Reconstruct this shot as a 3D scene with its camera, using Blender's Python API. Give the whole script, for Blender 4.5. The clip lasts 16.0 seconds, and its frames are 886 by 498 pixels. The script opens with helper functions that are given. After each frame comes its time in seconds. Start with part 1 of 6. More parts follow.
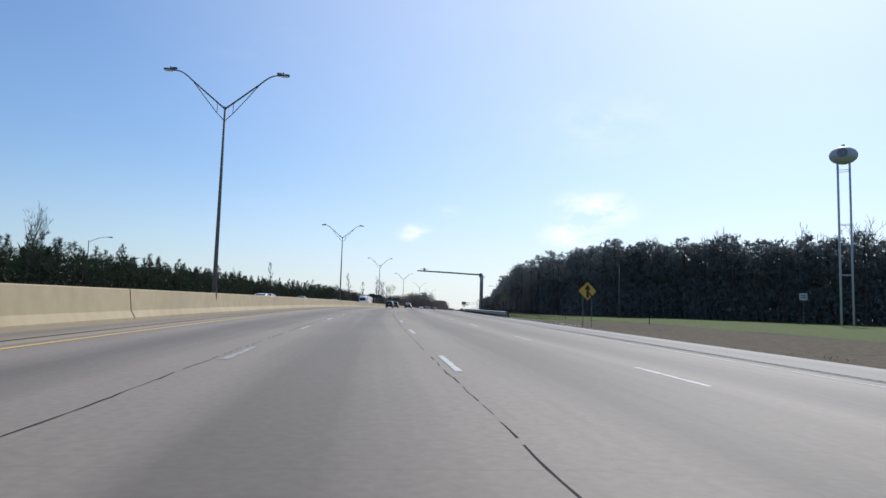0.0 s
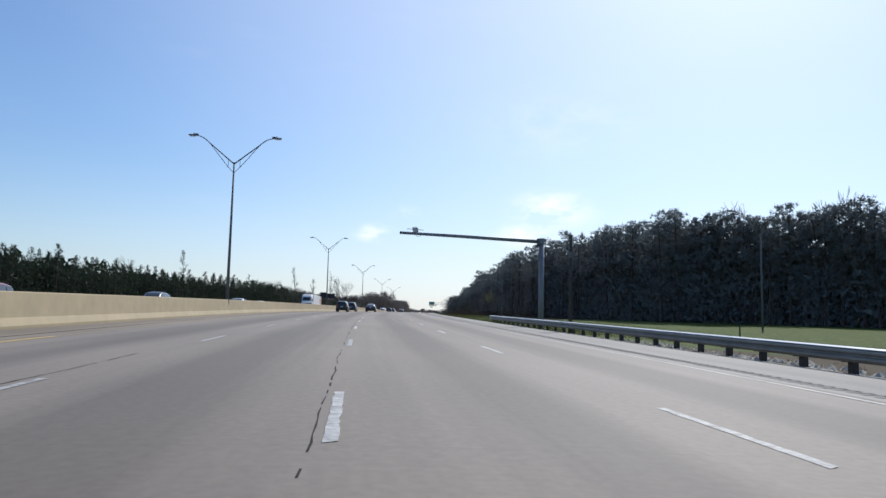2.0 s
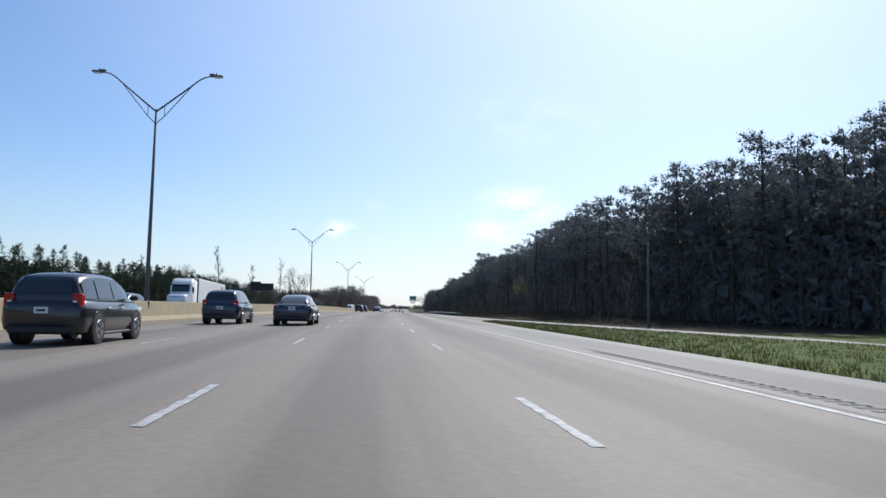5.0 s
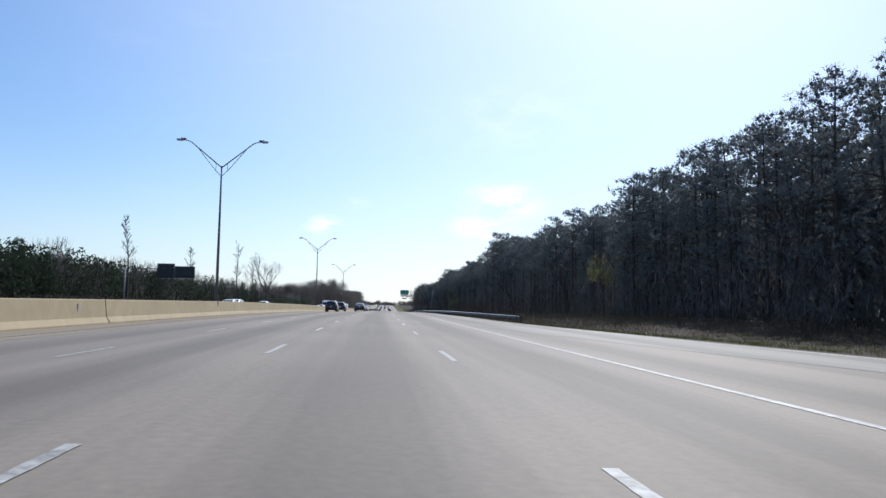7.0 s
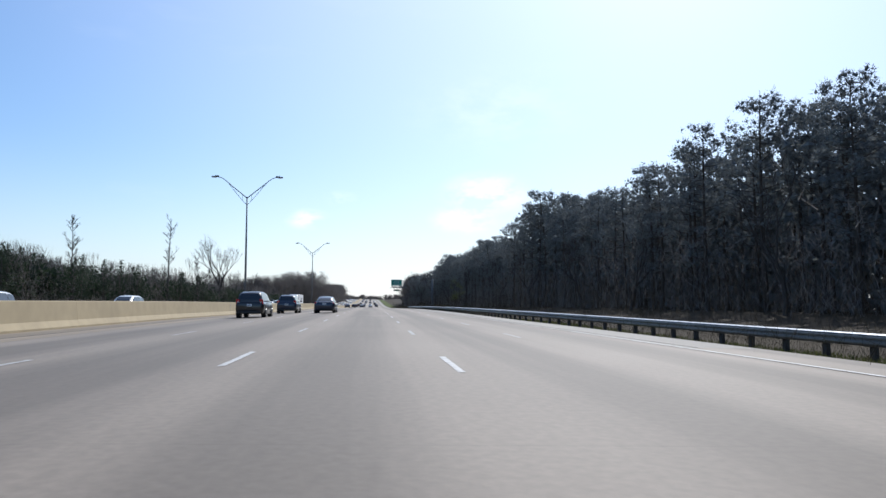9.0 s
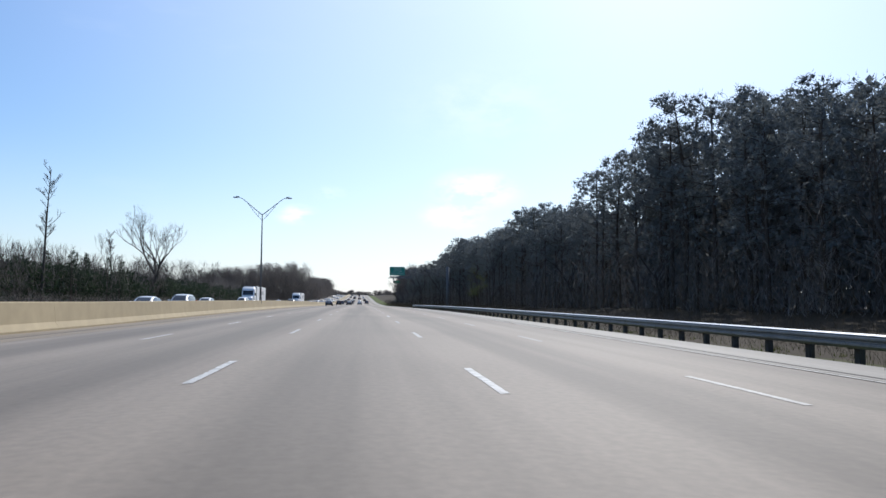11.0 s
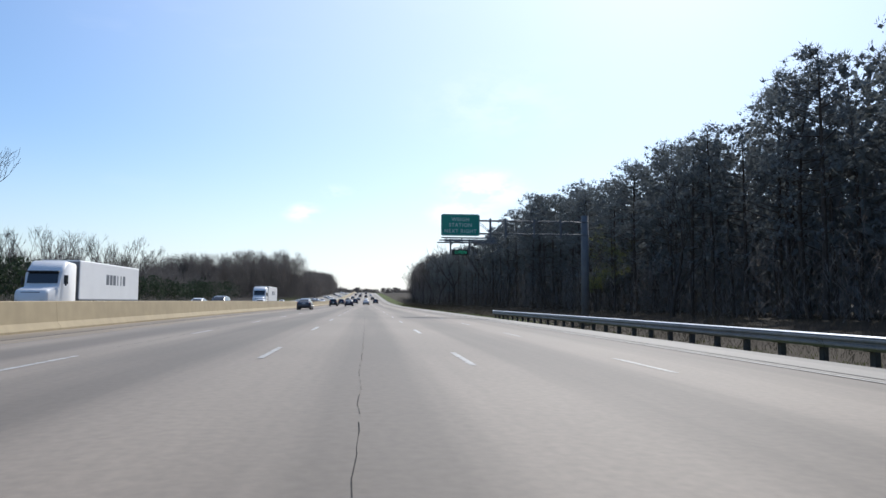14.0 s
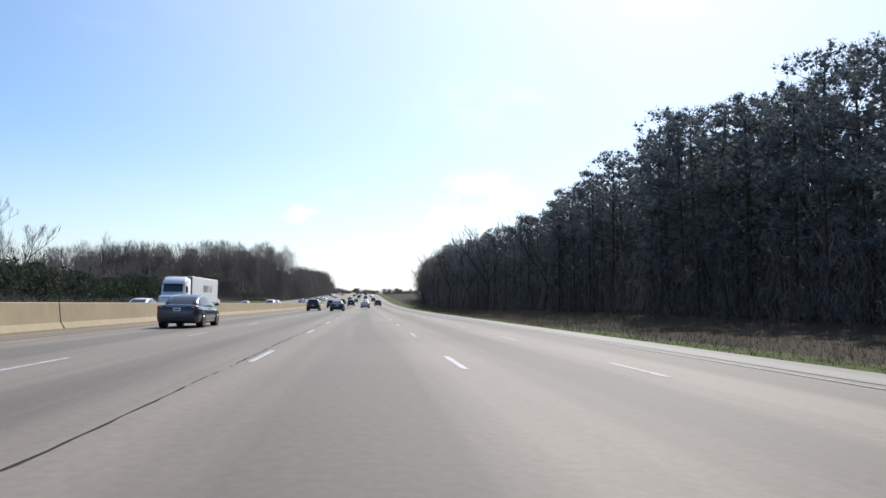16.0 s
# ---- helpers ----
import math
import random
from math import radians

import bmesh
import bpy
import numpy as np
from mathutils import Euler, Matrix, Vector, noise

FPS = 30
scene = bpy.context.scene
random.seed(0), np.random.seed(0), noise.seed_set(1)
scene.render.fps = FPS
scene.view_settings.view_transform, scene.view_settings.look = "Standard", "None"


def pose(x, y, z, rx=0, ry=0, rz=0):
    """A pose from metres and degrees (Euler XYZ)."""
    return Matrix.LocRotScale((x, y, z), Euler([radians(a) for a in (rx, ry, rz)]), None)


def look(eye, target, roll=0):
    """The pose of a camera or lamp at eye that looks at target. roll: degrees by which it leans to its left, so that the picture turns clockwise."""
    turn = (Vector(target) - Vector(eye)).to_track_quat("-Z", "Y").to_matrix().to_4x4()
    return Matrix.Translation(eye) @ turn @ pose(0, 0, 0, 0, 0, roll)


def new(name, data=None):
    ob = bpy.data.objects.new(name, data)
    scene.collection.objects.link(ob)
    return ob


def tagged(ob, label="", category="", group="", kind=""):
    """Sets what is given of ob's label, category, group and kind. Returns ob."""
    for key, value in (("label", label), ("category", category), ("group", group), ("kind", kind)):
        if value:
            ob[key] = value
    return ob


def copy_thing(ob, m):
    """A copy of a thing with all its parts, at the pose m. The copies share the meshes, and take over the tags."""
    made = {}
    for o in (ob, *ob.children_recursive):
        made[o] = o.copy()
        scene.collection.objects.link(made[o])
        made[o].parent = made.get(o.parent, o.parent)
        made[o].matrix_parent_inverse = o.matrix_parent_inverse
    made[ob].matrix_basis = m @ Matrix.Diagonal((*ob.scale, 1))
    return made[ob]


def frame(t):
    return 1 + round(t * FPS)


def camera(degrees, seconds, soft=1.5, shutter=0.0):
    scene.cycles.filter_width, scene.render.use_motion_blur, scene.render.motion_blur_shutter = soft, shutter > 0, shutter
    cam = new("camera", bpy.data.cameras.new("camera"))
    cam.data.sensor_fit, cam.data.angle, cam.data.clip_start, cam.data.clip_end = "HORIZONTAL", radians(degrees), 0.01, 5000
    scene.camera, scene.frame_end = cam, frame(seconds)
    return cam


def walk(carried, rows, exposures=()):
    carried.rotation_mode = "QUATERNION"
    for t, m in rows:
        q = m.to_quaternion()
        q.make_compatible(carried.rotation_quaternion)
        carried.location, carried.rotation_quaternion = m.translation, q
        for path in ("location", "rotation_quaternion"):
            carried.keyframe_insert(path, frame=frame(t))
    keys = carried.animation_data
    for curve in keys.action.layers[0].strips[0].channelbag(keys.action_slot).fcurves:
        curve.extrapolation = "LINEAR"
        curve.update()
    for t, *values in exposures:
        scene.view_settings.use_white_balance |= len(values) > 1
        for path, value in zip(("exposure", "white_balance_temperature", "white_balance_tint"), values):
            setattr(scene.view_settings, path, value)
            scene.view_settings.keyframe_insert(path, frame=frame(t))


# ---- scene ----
cam = camera(63.1, 16.0, soft=1.5)
PATH = [
    (0, (10.735, -10.68, -5.59), (10.534, -8.695, -5.391), 1.7),
    (0.5, (7.531, 5.741, -5.154), (7.363, 7.728, -4.953), 1.7),
    (1, (4.673, 22.082, -4.717), (4.541, 24.072, -4.518), 1.7),
    (1.5, (2.235, 38.407, -4.323), (2.128, 40.398, -4.122), 1.4),
    (2, (0.074, 54.733, -3.931), (-0.01, 56.725, -3.729), 1.3),
    (2.5, (-2.116, 70.907, -3.562), (-2.181, 72.9, -3.362), 0.9),
    (3, (-4.135, 86.915, -3.208), (-4.184, 88.908, -3.009), 1.1),
    (3.5, (-6.1, 102.831, -2.87), (-6.133, 104.825, -2.672), 1.1),
    (4, (-7.955, 118.705, -2.547), (-7.975, 120.699, -2.35), 0.9),
    (6.5, (-15.713, 199.36, -1.127), (-15.674, 201.353, -0.945), 0.9),
    (7, (-16.969, 215.349, -0.89), (-16.919, 217.343, -0.709), 0.8),
    (7.5, (-18.045, 231.415, -0.663), (-17.984, 233.408, -0.487), 0.6),
    (8, (-19.025, 247.383, -0.423), (-18.953, 249.376, -0.248), 0.4),
    (8.5, (-20.018, 263.293, -0.238), (-19.934, 265.286, -0.067), 0.3),
    (9, (-20.916, 279.164, -0.076), (-20.822, 281.156, 0.086), -0.1),
    (11.5, (-25.231, 358.44, 0.619), (-25.105, 360.431, 0.771), 0.3),
    (12, (-25.955, 374.058, 0.725), (-25.838, 376.049, 0.877), 0.4),
    (12.5, (-26.736, 389.598, 0.808), (-26.628, 391.59, 0.958), 0.4),
    (13, (-27.681, 405.074, 0.888), (-27.575, 407.066, 1.038), 0.5),
    (13.5, (-28.464, 420.605, 0.929), (-28.36, 422.597, 1.08), 0.6),
    (14, (-29.236, 436.027, 0.965), (-29.131, 438.019, 1.112), 0.3),
    (14.5, (-30.052, 451.25, 0.997), (-29.944, 453.242, 1.143), 0.4),
    (15, (-30.767, 466.51, 1.022), (-30.657, 468.501, 1.171), 0.6),
    (15.5, (-31.604, 481.744, 1.027), (-31.492, 483.735, 1.176), 0.5),
    (16, (-32.341, 496.964, 1.019), (-32.236, 498.956, 1.171), 0.4),
]
EXPOSURES = [(0.0, 0.05, 6130, 10), (3.5, 0.09, 6110, 10), (7.0, 0.22, 6060, 10), (12.0, 0.26, 6160, 10), (14.5, 0.27, 6230, 10), (16.0, 0.36, 6370, 10)]
walk(cam, [(t, look(eye, target, roll)) for t, eye, target, roll in PATH], EXPOSURES)

# ---- light ----
SUN_AZ, SUN_EL = 21.5, 41.0
world = bpy.data.worlds.new("sky")
scene.world = world
world.use_nodes = True
wn, wl = world.node_tree.nodes, world.node_tree.links
sky = wn.new("ShaderNodeTexSky")
sky.sky_type = "NISHITA"
sky.sun_disc = False
sky.sun_elevation = radians(SUN_EL)
sky.sun_rotation = radians(SUN_AZ)
sky.air_density, sky.dust_density, sky.ozone_density = 1.2, 0.9, 4.5
bg = wn["Background"]
bg.inputs["Strength"].default_value = 0.11
# thin, torn clouds over the open sky
tc, mp = wn.new("ShaderNodeTexCoord"), wn.new("ShaderNodeMapping")
mp.inputs["Scale"].default_value = (3.0, 3.0, 11.0)
nz, rp = wn.new("ShaderNodeTexNoise"), wn.new("ShaderNodeValToRGB")
nz.inputs["Scale"].default_value, nz.inputs["Detail"].default_value, nz.inputs["Roughness"].default_value = 1.3, 7.0, 0.55
rp.color_ramp.elements[0].position, rp.color_ramp.elements[0].color = 0.60, (0, 0, 0, 1)
rp.color_ramp.elements[1].position, rp.color_ramp.elements[1].color = 0.80, (0.10, 0.10, 0.10, 1)
mixc = wn.new("ShaderNodeMix")
mixc.data_type = "RGBA"
mixc.inputs[7].default_value = (7.5, 7.7, 8.0, 1)
wl.new(tc.outputs["Generated"], mp.inputs["Vector"])
wl.new(mp.outputs[0], nz.inputs["Vector"])
wl.new(nz.outputs["Fac"], rp.inputs[0])
wl.new(rp.outputs[0], mixc.inputs[0])
tint = wn.new("ShaderNodeMix")
tint.data_type, tint.blend_type = "RGBA", "MULTIPLY"
tint.inputs[0].default_value = 1.0
tint.inputs[7].default_value = (0.905, 0.965, 1.045, 1)
wl.new(sky.outputs[0], tint.inputs[6])
wl.new(tint.outputs[2], mixc.inputs[6])
# pale haze that thickens towards the horizon all round
sepd, hz = wn.new("ShaderNodeSeparateXYZ"), wn.new("ShaderNodeMapRange")
hz.interpolation_type = "SMOOTHERSTEP"
hz.inputs[1].default_value, hz.inputs[2].default_value, hz.inputs[3].default_value, hz.inputs[4].default_value = -0.06, 0.25, 0.54, 0.0
wl.new(tc.outputs["Generated"], sepd.inputs[0])
wl.new(sepd.outputs["Z"], hz.inputs[0])
mixh = wn.new("ShaderNodeMix")
mixh.data_type = "RGBA"
mixh.inputs[7].default_value = (8.2, 8.45, 9.1, 1)
wl.new(mixc.outputs[2], mixh.inputs[6])
# the bright ring of haze round the sun
dot = wn.new("ShaderNodeVectorMath")
dot.operation = "DOT_PRODUCT"
wl.new(tc.outputs["Generated"], dot.inputs[0])
dot.inputs[1].default_value = [math.sin(radians(SUN_AZ)) * math.cos(radians(SUN_EL)), math.cos(radians(SUN_AZ)) * math.cos(radians(SUN_EL)), math.sin(radians(SUN_EL))]
ring = wn.new("ShaderNodeMapRange")
ring.interpolation_type = "SMOOTHSTEP"
ring.inputs[1].default_value, ring.inputs[2].default_value, ring.inputs[3].default_value, ring.inputs[4].default_value = 0.60, 1.0, 0.0, 0.34
wl.new(dot.outputs["Value"], ring.inputs[0])
veil = wn.new("ShaderNodeMix")
veil.data_type = "RGBA"
veil.inputs[7].default_value = (8.4, 8.75, 9.3, 1)
wl.new(ring.outputs[0], veil.inputs[0])
side, thin = wn.new("ShaderNodeMapRange"), wn.new("ShaderNodeMath")
side.interpolation_type = "SMOOTHSTEP"
side.inputs[1].default_value, side.inputs[2].default_value, side.inputs[3].default_value, side.inputs[4].default_value = 0.40, 0.76, 0.40, 1.0
wl.new(dot.outputs["Value"], side.inputs[0])
thin.operation = "MULTIPLY"
wl.new(hz.outputs[0], thin.inputs[0])
wl.new(side.outputs[0], thin.inputs[1])
wl.new(thin.outputs[0], mixh.inputs[0])
wl.new(mixh.outputs[2], veil.inputs[6])
sky_color = veil.outputs[2]
# single torn clouds low over the road: azimuth, elevation, reach, thickness
shred, shape = wn.new("ShaderNodeTexNoise"), wn.new("ShaderNodeMapRange")
squash = wn.new("ShaderNodeMapping")
squash.inputs["Scale"].default_value = (1.0, 1.0, 2.2)
wl.new(tc.outputs["Generated"], squash.inputs["Vector"])
shred.inputs["Scale"].default_value, shred.inputs["Detail"].default_value, shred.inputs["Roughness"].default_value = 16.0, 6.0, 0.6
wl.new(squash.outputs[0], shred.inputs["Vector"])
shape.inputs[1].default_value, shape.inputs[2].default_value = 0.40, 0.62
wl.new(shred.outputs["Fac"], shape.inputs[0])
for az, el, reach, thick in ((4.4, 7.0, 0.060, 0.9), (6.2, 9.0, 0.080, 0.9), (-8.0, 6.9, 0.040, 0.75), (-5.5, 8.6, 0.030, 0.35), (7.0, 15.5, 0.16, 0.14)):
    away, fade, amount, cloud = wn.new("ShaderNodeVectorMath"), wn.new("ShaderNodeMapRange"), wn.new("ShaderNodeMath"), wn.new("ShaderNodeMix")
    away.operation, amount.operation, cloud.data_type = "DISTANCE", "MULTIPLY", "RGBA"
    wl.new(squash.outputs[0], away.inputs[0])
    away.inputs[1].default_value = (math.sin(radians(az)) * math.cos(radians(el)), math.cos(radians(az)) * math.cos(radians(el)), 2.2 * math.sin(radians(el)))
    fade.interpolation_type = "SMOOTHSTEP"
    fade.inputs[1].default_value, fade.inputs[2].default_value, fade.inputs[3].default_value, fade.inputs[4].default_value = 0.0, reach, thick, 0.0
    wl.new(away.outputs["Value"], fade.inputs[0])
    wl.new(fade.outputs[0], amount.inputs[0])
    wl.new(shape.outputs[0], amount.inputs[1])
    cloud.inputs[7].default_value = (10.4, 10.3, 10.1, 1)
    wl.new(amount.outputs[0], cloud.inputs[0])
    wl.new(sky_color, cloud.inputs[6])
    sky_color = cloud.outputs[2]
wl.new(sky_color, bg.inputs["Color"])

sun_data = bpy.data.lights.new("sun", "SUN")
sun_data.energy, sun_data.angle, sun_data.color = 4.2, radians(0.53), (1.0, 0.95, 0.88)
sun = new("sun", sun_data)
SUN_DIR = Vector((math.sin(radians(SUN_AZ)) * math.cos(radians(SUN_EL)), math.cos(radians(SUN_AZ)) * math.cos(radians(SUN_EL)), math.sin(radians(SUN_EL))))
sun.matrix_world = look(SUN_DIR * 300, (0, 0, 0))

# ---- the line of the road ----
# ax: x of the line between the second and third lane, over y; a long bend to the right that runs out straight
BEND = (0.0153786, -0.1937838, 0.4839193, 2.7095795, -19.9189406, 9.9656803)


def ax_slope(y):
    v = min(max(y, -10.0), 505.0) / 100
    return sum((5 - i) * c * v ** (4 - i) for i, c in enumerate(BEND[:5])) / 100


def ax(y):
    w = min(max(y, -10.0), 505.0)
    return sum(c * (w / 100) ** (5 - i) for i, c in enumerate(BEND)) + ax_slope(w) * (y - w)


_YS = np.arange(-120.0, 4200.0, 1.0)
_XS = np.array([ax(v) for v in _YS])
_SS = np.concatenate([[0.0], np.cumsum(np.hypot(1.0, np.diff(_XS)))])
_SS -= np.interp(0.0, _YS, _SS)


def rise(s):
    """Height of the road along its length: over a long flat crest, level, then a climb to a far crest."""
    if s < 480.0:
        return -0.5 * 5.5e-5 * (480.0 - s) ** 2
    a, b, c, d, g = 600.0, 850.0, 1150.0, 1400.0, 0.022
    if s < a:
        return 0.0
    if s < b:
        return 0.5 * g / (b - a) * (s - a) ** 2
    z = 0.5 * g * (b - a)
    if s < c:
        return z + g * (s - b)
    z += g * (c - b)
    if s < d:
        return z + g * (s - c) - 0.5 * g / (d - c) * (s - c) ** 2
    return z + 0.5 * g * (d - c)


def median_lift(s):
    """How far the median side stands over or under the plain cross fall."""
    return float(np.interp(s, (-60, 0, 120, 150, 225, 280, 330, 380, 430, 500), (0.17, 0.17, 0.15, 0.10, 0.0, 0.07, 0.0, -0.17, -0.10, 0.0)))


def cross_fall(u):
    return -0.025 * u if u > 0 else 0.015 * max(u, -10.2)


def road(s, u, z=0.0):
    """World place s metres along the road, u to the right of its line, z over the paving there."""
    y = float(np.interp(s, _SS, _YS))
    m = ax_slope(y)
    n = math.hypot(1.0, m)
    fall = cross_fall(u) if u > -20.4 else 0.015 * -10.2 - 0.004 * (-20.4 - u)
    fall += median_lift(s) * min(1.0, max(0.0, (-u - 1.0) / 9.4))
    return Vector((ax(y) + u / n, y - u * m / n, rise(s) + fall + z))


def heading(s):
    y = float(np.interp(s, _SS, _YS))
    return math.degrees(math.atan2(-ax_slope(y), 1.0))


def at_road(s, u, z=0.0, turn=0.0):
    p = road(s, u, z)
    return pose(p.x, p.y, p.z, 0, 0, heading(s) + turn)


def on_road(s, u, z=0.0, turn=0.0):
    """As at_road(), tilted with the road's climb, for what lies or stands flat on it."""
    climb = math.degrees(math.atan(rise(s + 0.5) - rise(s - 0.5)))
    p = road(s, u, z)
    return pose(p.x, p.y, p.z, 0, 0, heading(s)) @ pose(0, 0, 0, climb, 0, turn)


# ---- materials ----
def material(name, color, rough=0.8, metal=0.0, vary=0.25, scale=2.0, fine=40.0, bump=0.15, coord="Object", color2=None, per_object=0.0, island=0.0, spec=0.5):
    m = bpy.data.materials.new(name)
    m.use_nodes = True
    n, l = m.node_tree.nodes, m.node_tree.links
    b = n["Principled BSDF"]
    b.inputs["Roughness"].default_value, b.inputs["Metallic"].default_value = rough, metal
    b.inputs["Specular IOR Level"].default_value = spec
    t = n.new("ShaderNodeTexCoord")
    big, small = n.new("ShaderNodeTexNoise"), n.new("ShaderNodeTexNoise")
    big.inputs["Scale"].default_value, big.inputs["Detail"].default_value = scale, 5.0
    small.inputs["Scale"].default_value, small.inputs["Detail"].default_value = fine, 4.0
    for q in (big, small):
        l.new(t.outputs[coord], q.inputs["Vector"])
    add = n.new("ShaderNodeMath")
    add.operation = "ADD"
    l.new(big.outputs["Fac"], add.inputs[0])
    l.new(small.outputs["Fac"], add.inputs[1])
    last = add.outputs[0]
    if per_object or island:
        src = n.new("ShaderNodeObjectInfo") if per_object else n.new("ShaderNodeNewGeometry")
        k = n.new("ShaderNodeMath")
        k.operation = "MULTIPLY_ADD"
        k.inputs[1].default_value = per_object or island
        l.new(src.outputs["Random"] if per_object else src.outputs["Random Per Island"], k.inputs[0])
        l.new(last, k.inputs[2])
        off = n.new("ShaderNodeMath")
        off.operation = "SUBTRACT"
        off.inputs[1].default_value = (per_object or island) / 2
        l.new(k.outputs[0], off.inputs[0])
        last = off.outputs[0]
    ramp = n.new("ShaderNodeValToRGB")
    half = n.new("ShaderNodeMath")
    half.operation = "MULTIPLY"
    half.inputs[1].default_value = 0.5
    l.new(last, half.inputs[0])
    l.new(half.outputs[0], ramp.inputs[0])
    lo = color2 or tuple(c * (1 - vary) for c in color)
    hi = color if color2 else tuple(min(1.0, c * (1 + vary)) for c in color)
    e = ramp.color_ramp.elements
    e[0].position, e[0].color = 0.32, (*lo, 1)
    e[1].position, e[1].color = 0.68, (*hi, 1)
    l.new(ramp.outputs[0], b.inputs["Base Color"])
    if bump:
        bp = n.new("ShaderNodeBump")
        bp.inputs["Strength"].default_value, bp.inputs["Distance"].default_value = bump, 0.02
        l.new(small.outputs["Fac"], bp.inputs["Height"])
        l.new(bp.outputs[0], b.inputs["Normal"])
    return m


def paving_material(name, color, seed):
    """Worn concrete: wheel tracks along the lanes, cross joints, stains; its map is in metres (along, across)."""
    m = material(name, color, rough=0.76, vary=0.16, scale=0.12, fine=9.0, bump=0.08, coord="UV", spec=0.36)
    n, l = m.node_tree.nodes, m.node_tree.links
    b = n["Principled BSDF"]
    uv = n.new("ShaderNodeTexCoord")
    sep = n.new("ShaderNodeSeparateXYZ")
    l.new(uv.outputs["UV"], sep.inputs[0])
    # wheel tracks: two darker bands a lane, drawn out along the road
    wave = n.new("ShaderNodeMath")
    wave.operation = "MULTIPLY"
    wave.inputs[1].default_value = 2 * math.pi / 3.66
    l.new(sep.outputs["Y"], wave.inputs[0])
    co = n.new("ShaderNodeMath")
    co.operation = "COSINE"
    l.new(wave.outputs[0], co.inputs[0])
    mpn = n.new("ShaderNodeMapping")
    mpn.inputs["Scale"].default_value = (0.022, 0.9, 1.0)
    mpn.inputs["Location"].default_value = (seed, seed * 2.7, 0)
    l.new(uv.outputs["UV"], mpn.inputs["Vector"])
    streak = n.new("ShaderNodeTexNoise")
    streak.inputs["Scale"].default_value, streak.inputs["Detail"].default_value = 1.0, 6.0
    l.new(mpn.outputs[0], streak.inputs["Vector"])
    mul = n.new("ShaderNodeMath")
    mul.operation = "MULTIPLY_ADD"
    mul.inputs[1].default_value, mul.inputs[2].default_value = 0.20, 0.0
    l.new(co.outputs[0], mul.inputs[0])
    sm = n.new("ShaderNodeMath")
    sm.operation = "ADD"
    l.new(mul.outputs[0], sm.inputs[0])
    l.new(streak.outputs["Fac"], sm.inputs[1])
    rp2 = n.new("ShaderNodeValToRGB")
    rp2.color_ramp.elements[0].position, rp2.color_ramp.elements[0].color = 0.30, (0.66, 0.66, 0.66, 1)
    rp2.color_ramp.elements[1].position, rp2.color_ramp.elements[1].color = 0.68, (1.08, 1.08, 1.08, 1)
    l.new(sm.outputs[0], rp2.inputs[0])
    # sawn joints across, every 6.1 m
    dv = n.new("ShaderNodeMath")
    dv.operation = "PINGPONG"
    dv.inputs[1].default_value = 3.05
    l.new(sep.outputs["X"], dv.inputs[0])
    lt = n.new("ShaderNodeMath")
    lt.operation = "LESS_THAN"
    lt.inputs[1].default_value = 0.012
    l.new(dv.outputs[0], lt.inputs[0])
    dark = n.new("ShaderNodeMath")
    dark.operation = "MULTIPLY_ADD"
    dark.inputs[1].default_value, dark.inputs[2].default_value = -0.10, 1.0
    l.new(lt.outputs[0], dark.inputs[0])
    mx = n.new("ShaderNodeMix")
    mx.data_type, mx.blend_type = "RGBA", "MULTIPLY"
    mx.inputs[0].default_value = 1.0
    old = b.inputs["Base Color"].links[0].from_socket
    l.new(old, mx.inputs[6])
    l.new(rp2.outputs[0], mx.inputs[7])
    mx2 = n.new("ShaderNodeMix")
    mx2.data_type, mx2.blend_type = "RGBA", "MULTIPLY"
    mx2.inputs[0].default_value = 1.0
    l.new(mx.outputs[2], mx2.inputs[6])
    l.new(dark.outputs[0], mx2.inputs[7])
    l.new(mx2.outputs[2], b.inputs["Base Color"])
    return m


def glow(name, color, strength):
    m = bpy.data.materials.new(name)
    m.use_nodes = True
    b = m.node_tree.nodes["Principled BSDF"]
    b.inputs["Base Color"].default_value = (*[c * 0.3 for c in color], 1)
    b.inputs["Emission Color"].default_value = (*color, 1)
    b.inputs["Emission Strength"].default_value = strength
    return m


def leafy(m, share):
    """Lets light through leaves: part of what falls on their far side comes out on the near one."""
    n, l = m.node_tree.nodes, m.node_tree.links
    b, out = n["Principled BSDF"], n["Material Output"]
    tr, mx = n.new("ShaderNodeBsdfTranslucent"), n.new("ShaderNodeMixShader")
    mx.inputs[0].default_value = share
    l.new(b.inputs["Base Color"].links[0].from_socket, tr.inputs["Color"])
    l.new(b.outputs[0], mx.inputs[1])
    l.new(tr.outputs[0], mx.inputs[2])
    l.new(mx.outputs[0], out.inputs["Surface"])
    return m


def car_paint(name, color, metal=0.3):
    m = material(name, color, rough=0.28, metal=metal, vary=0.06, scale=1.5, fine=60, bump=0.0)
    m.node_tree.nodes["Principled BSDF"].inputs["Coat Weight"].default_value = 0.6
    return m


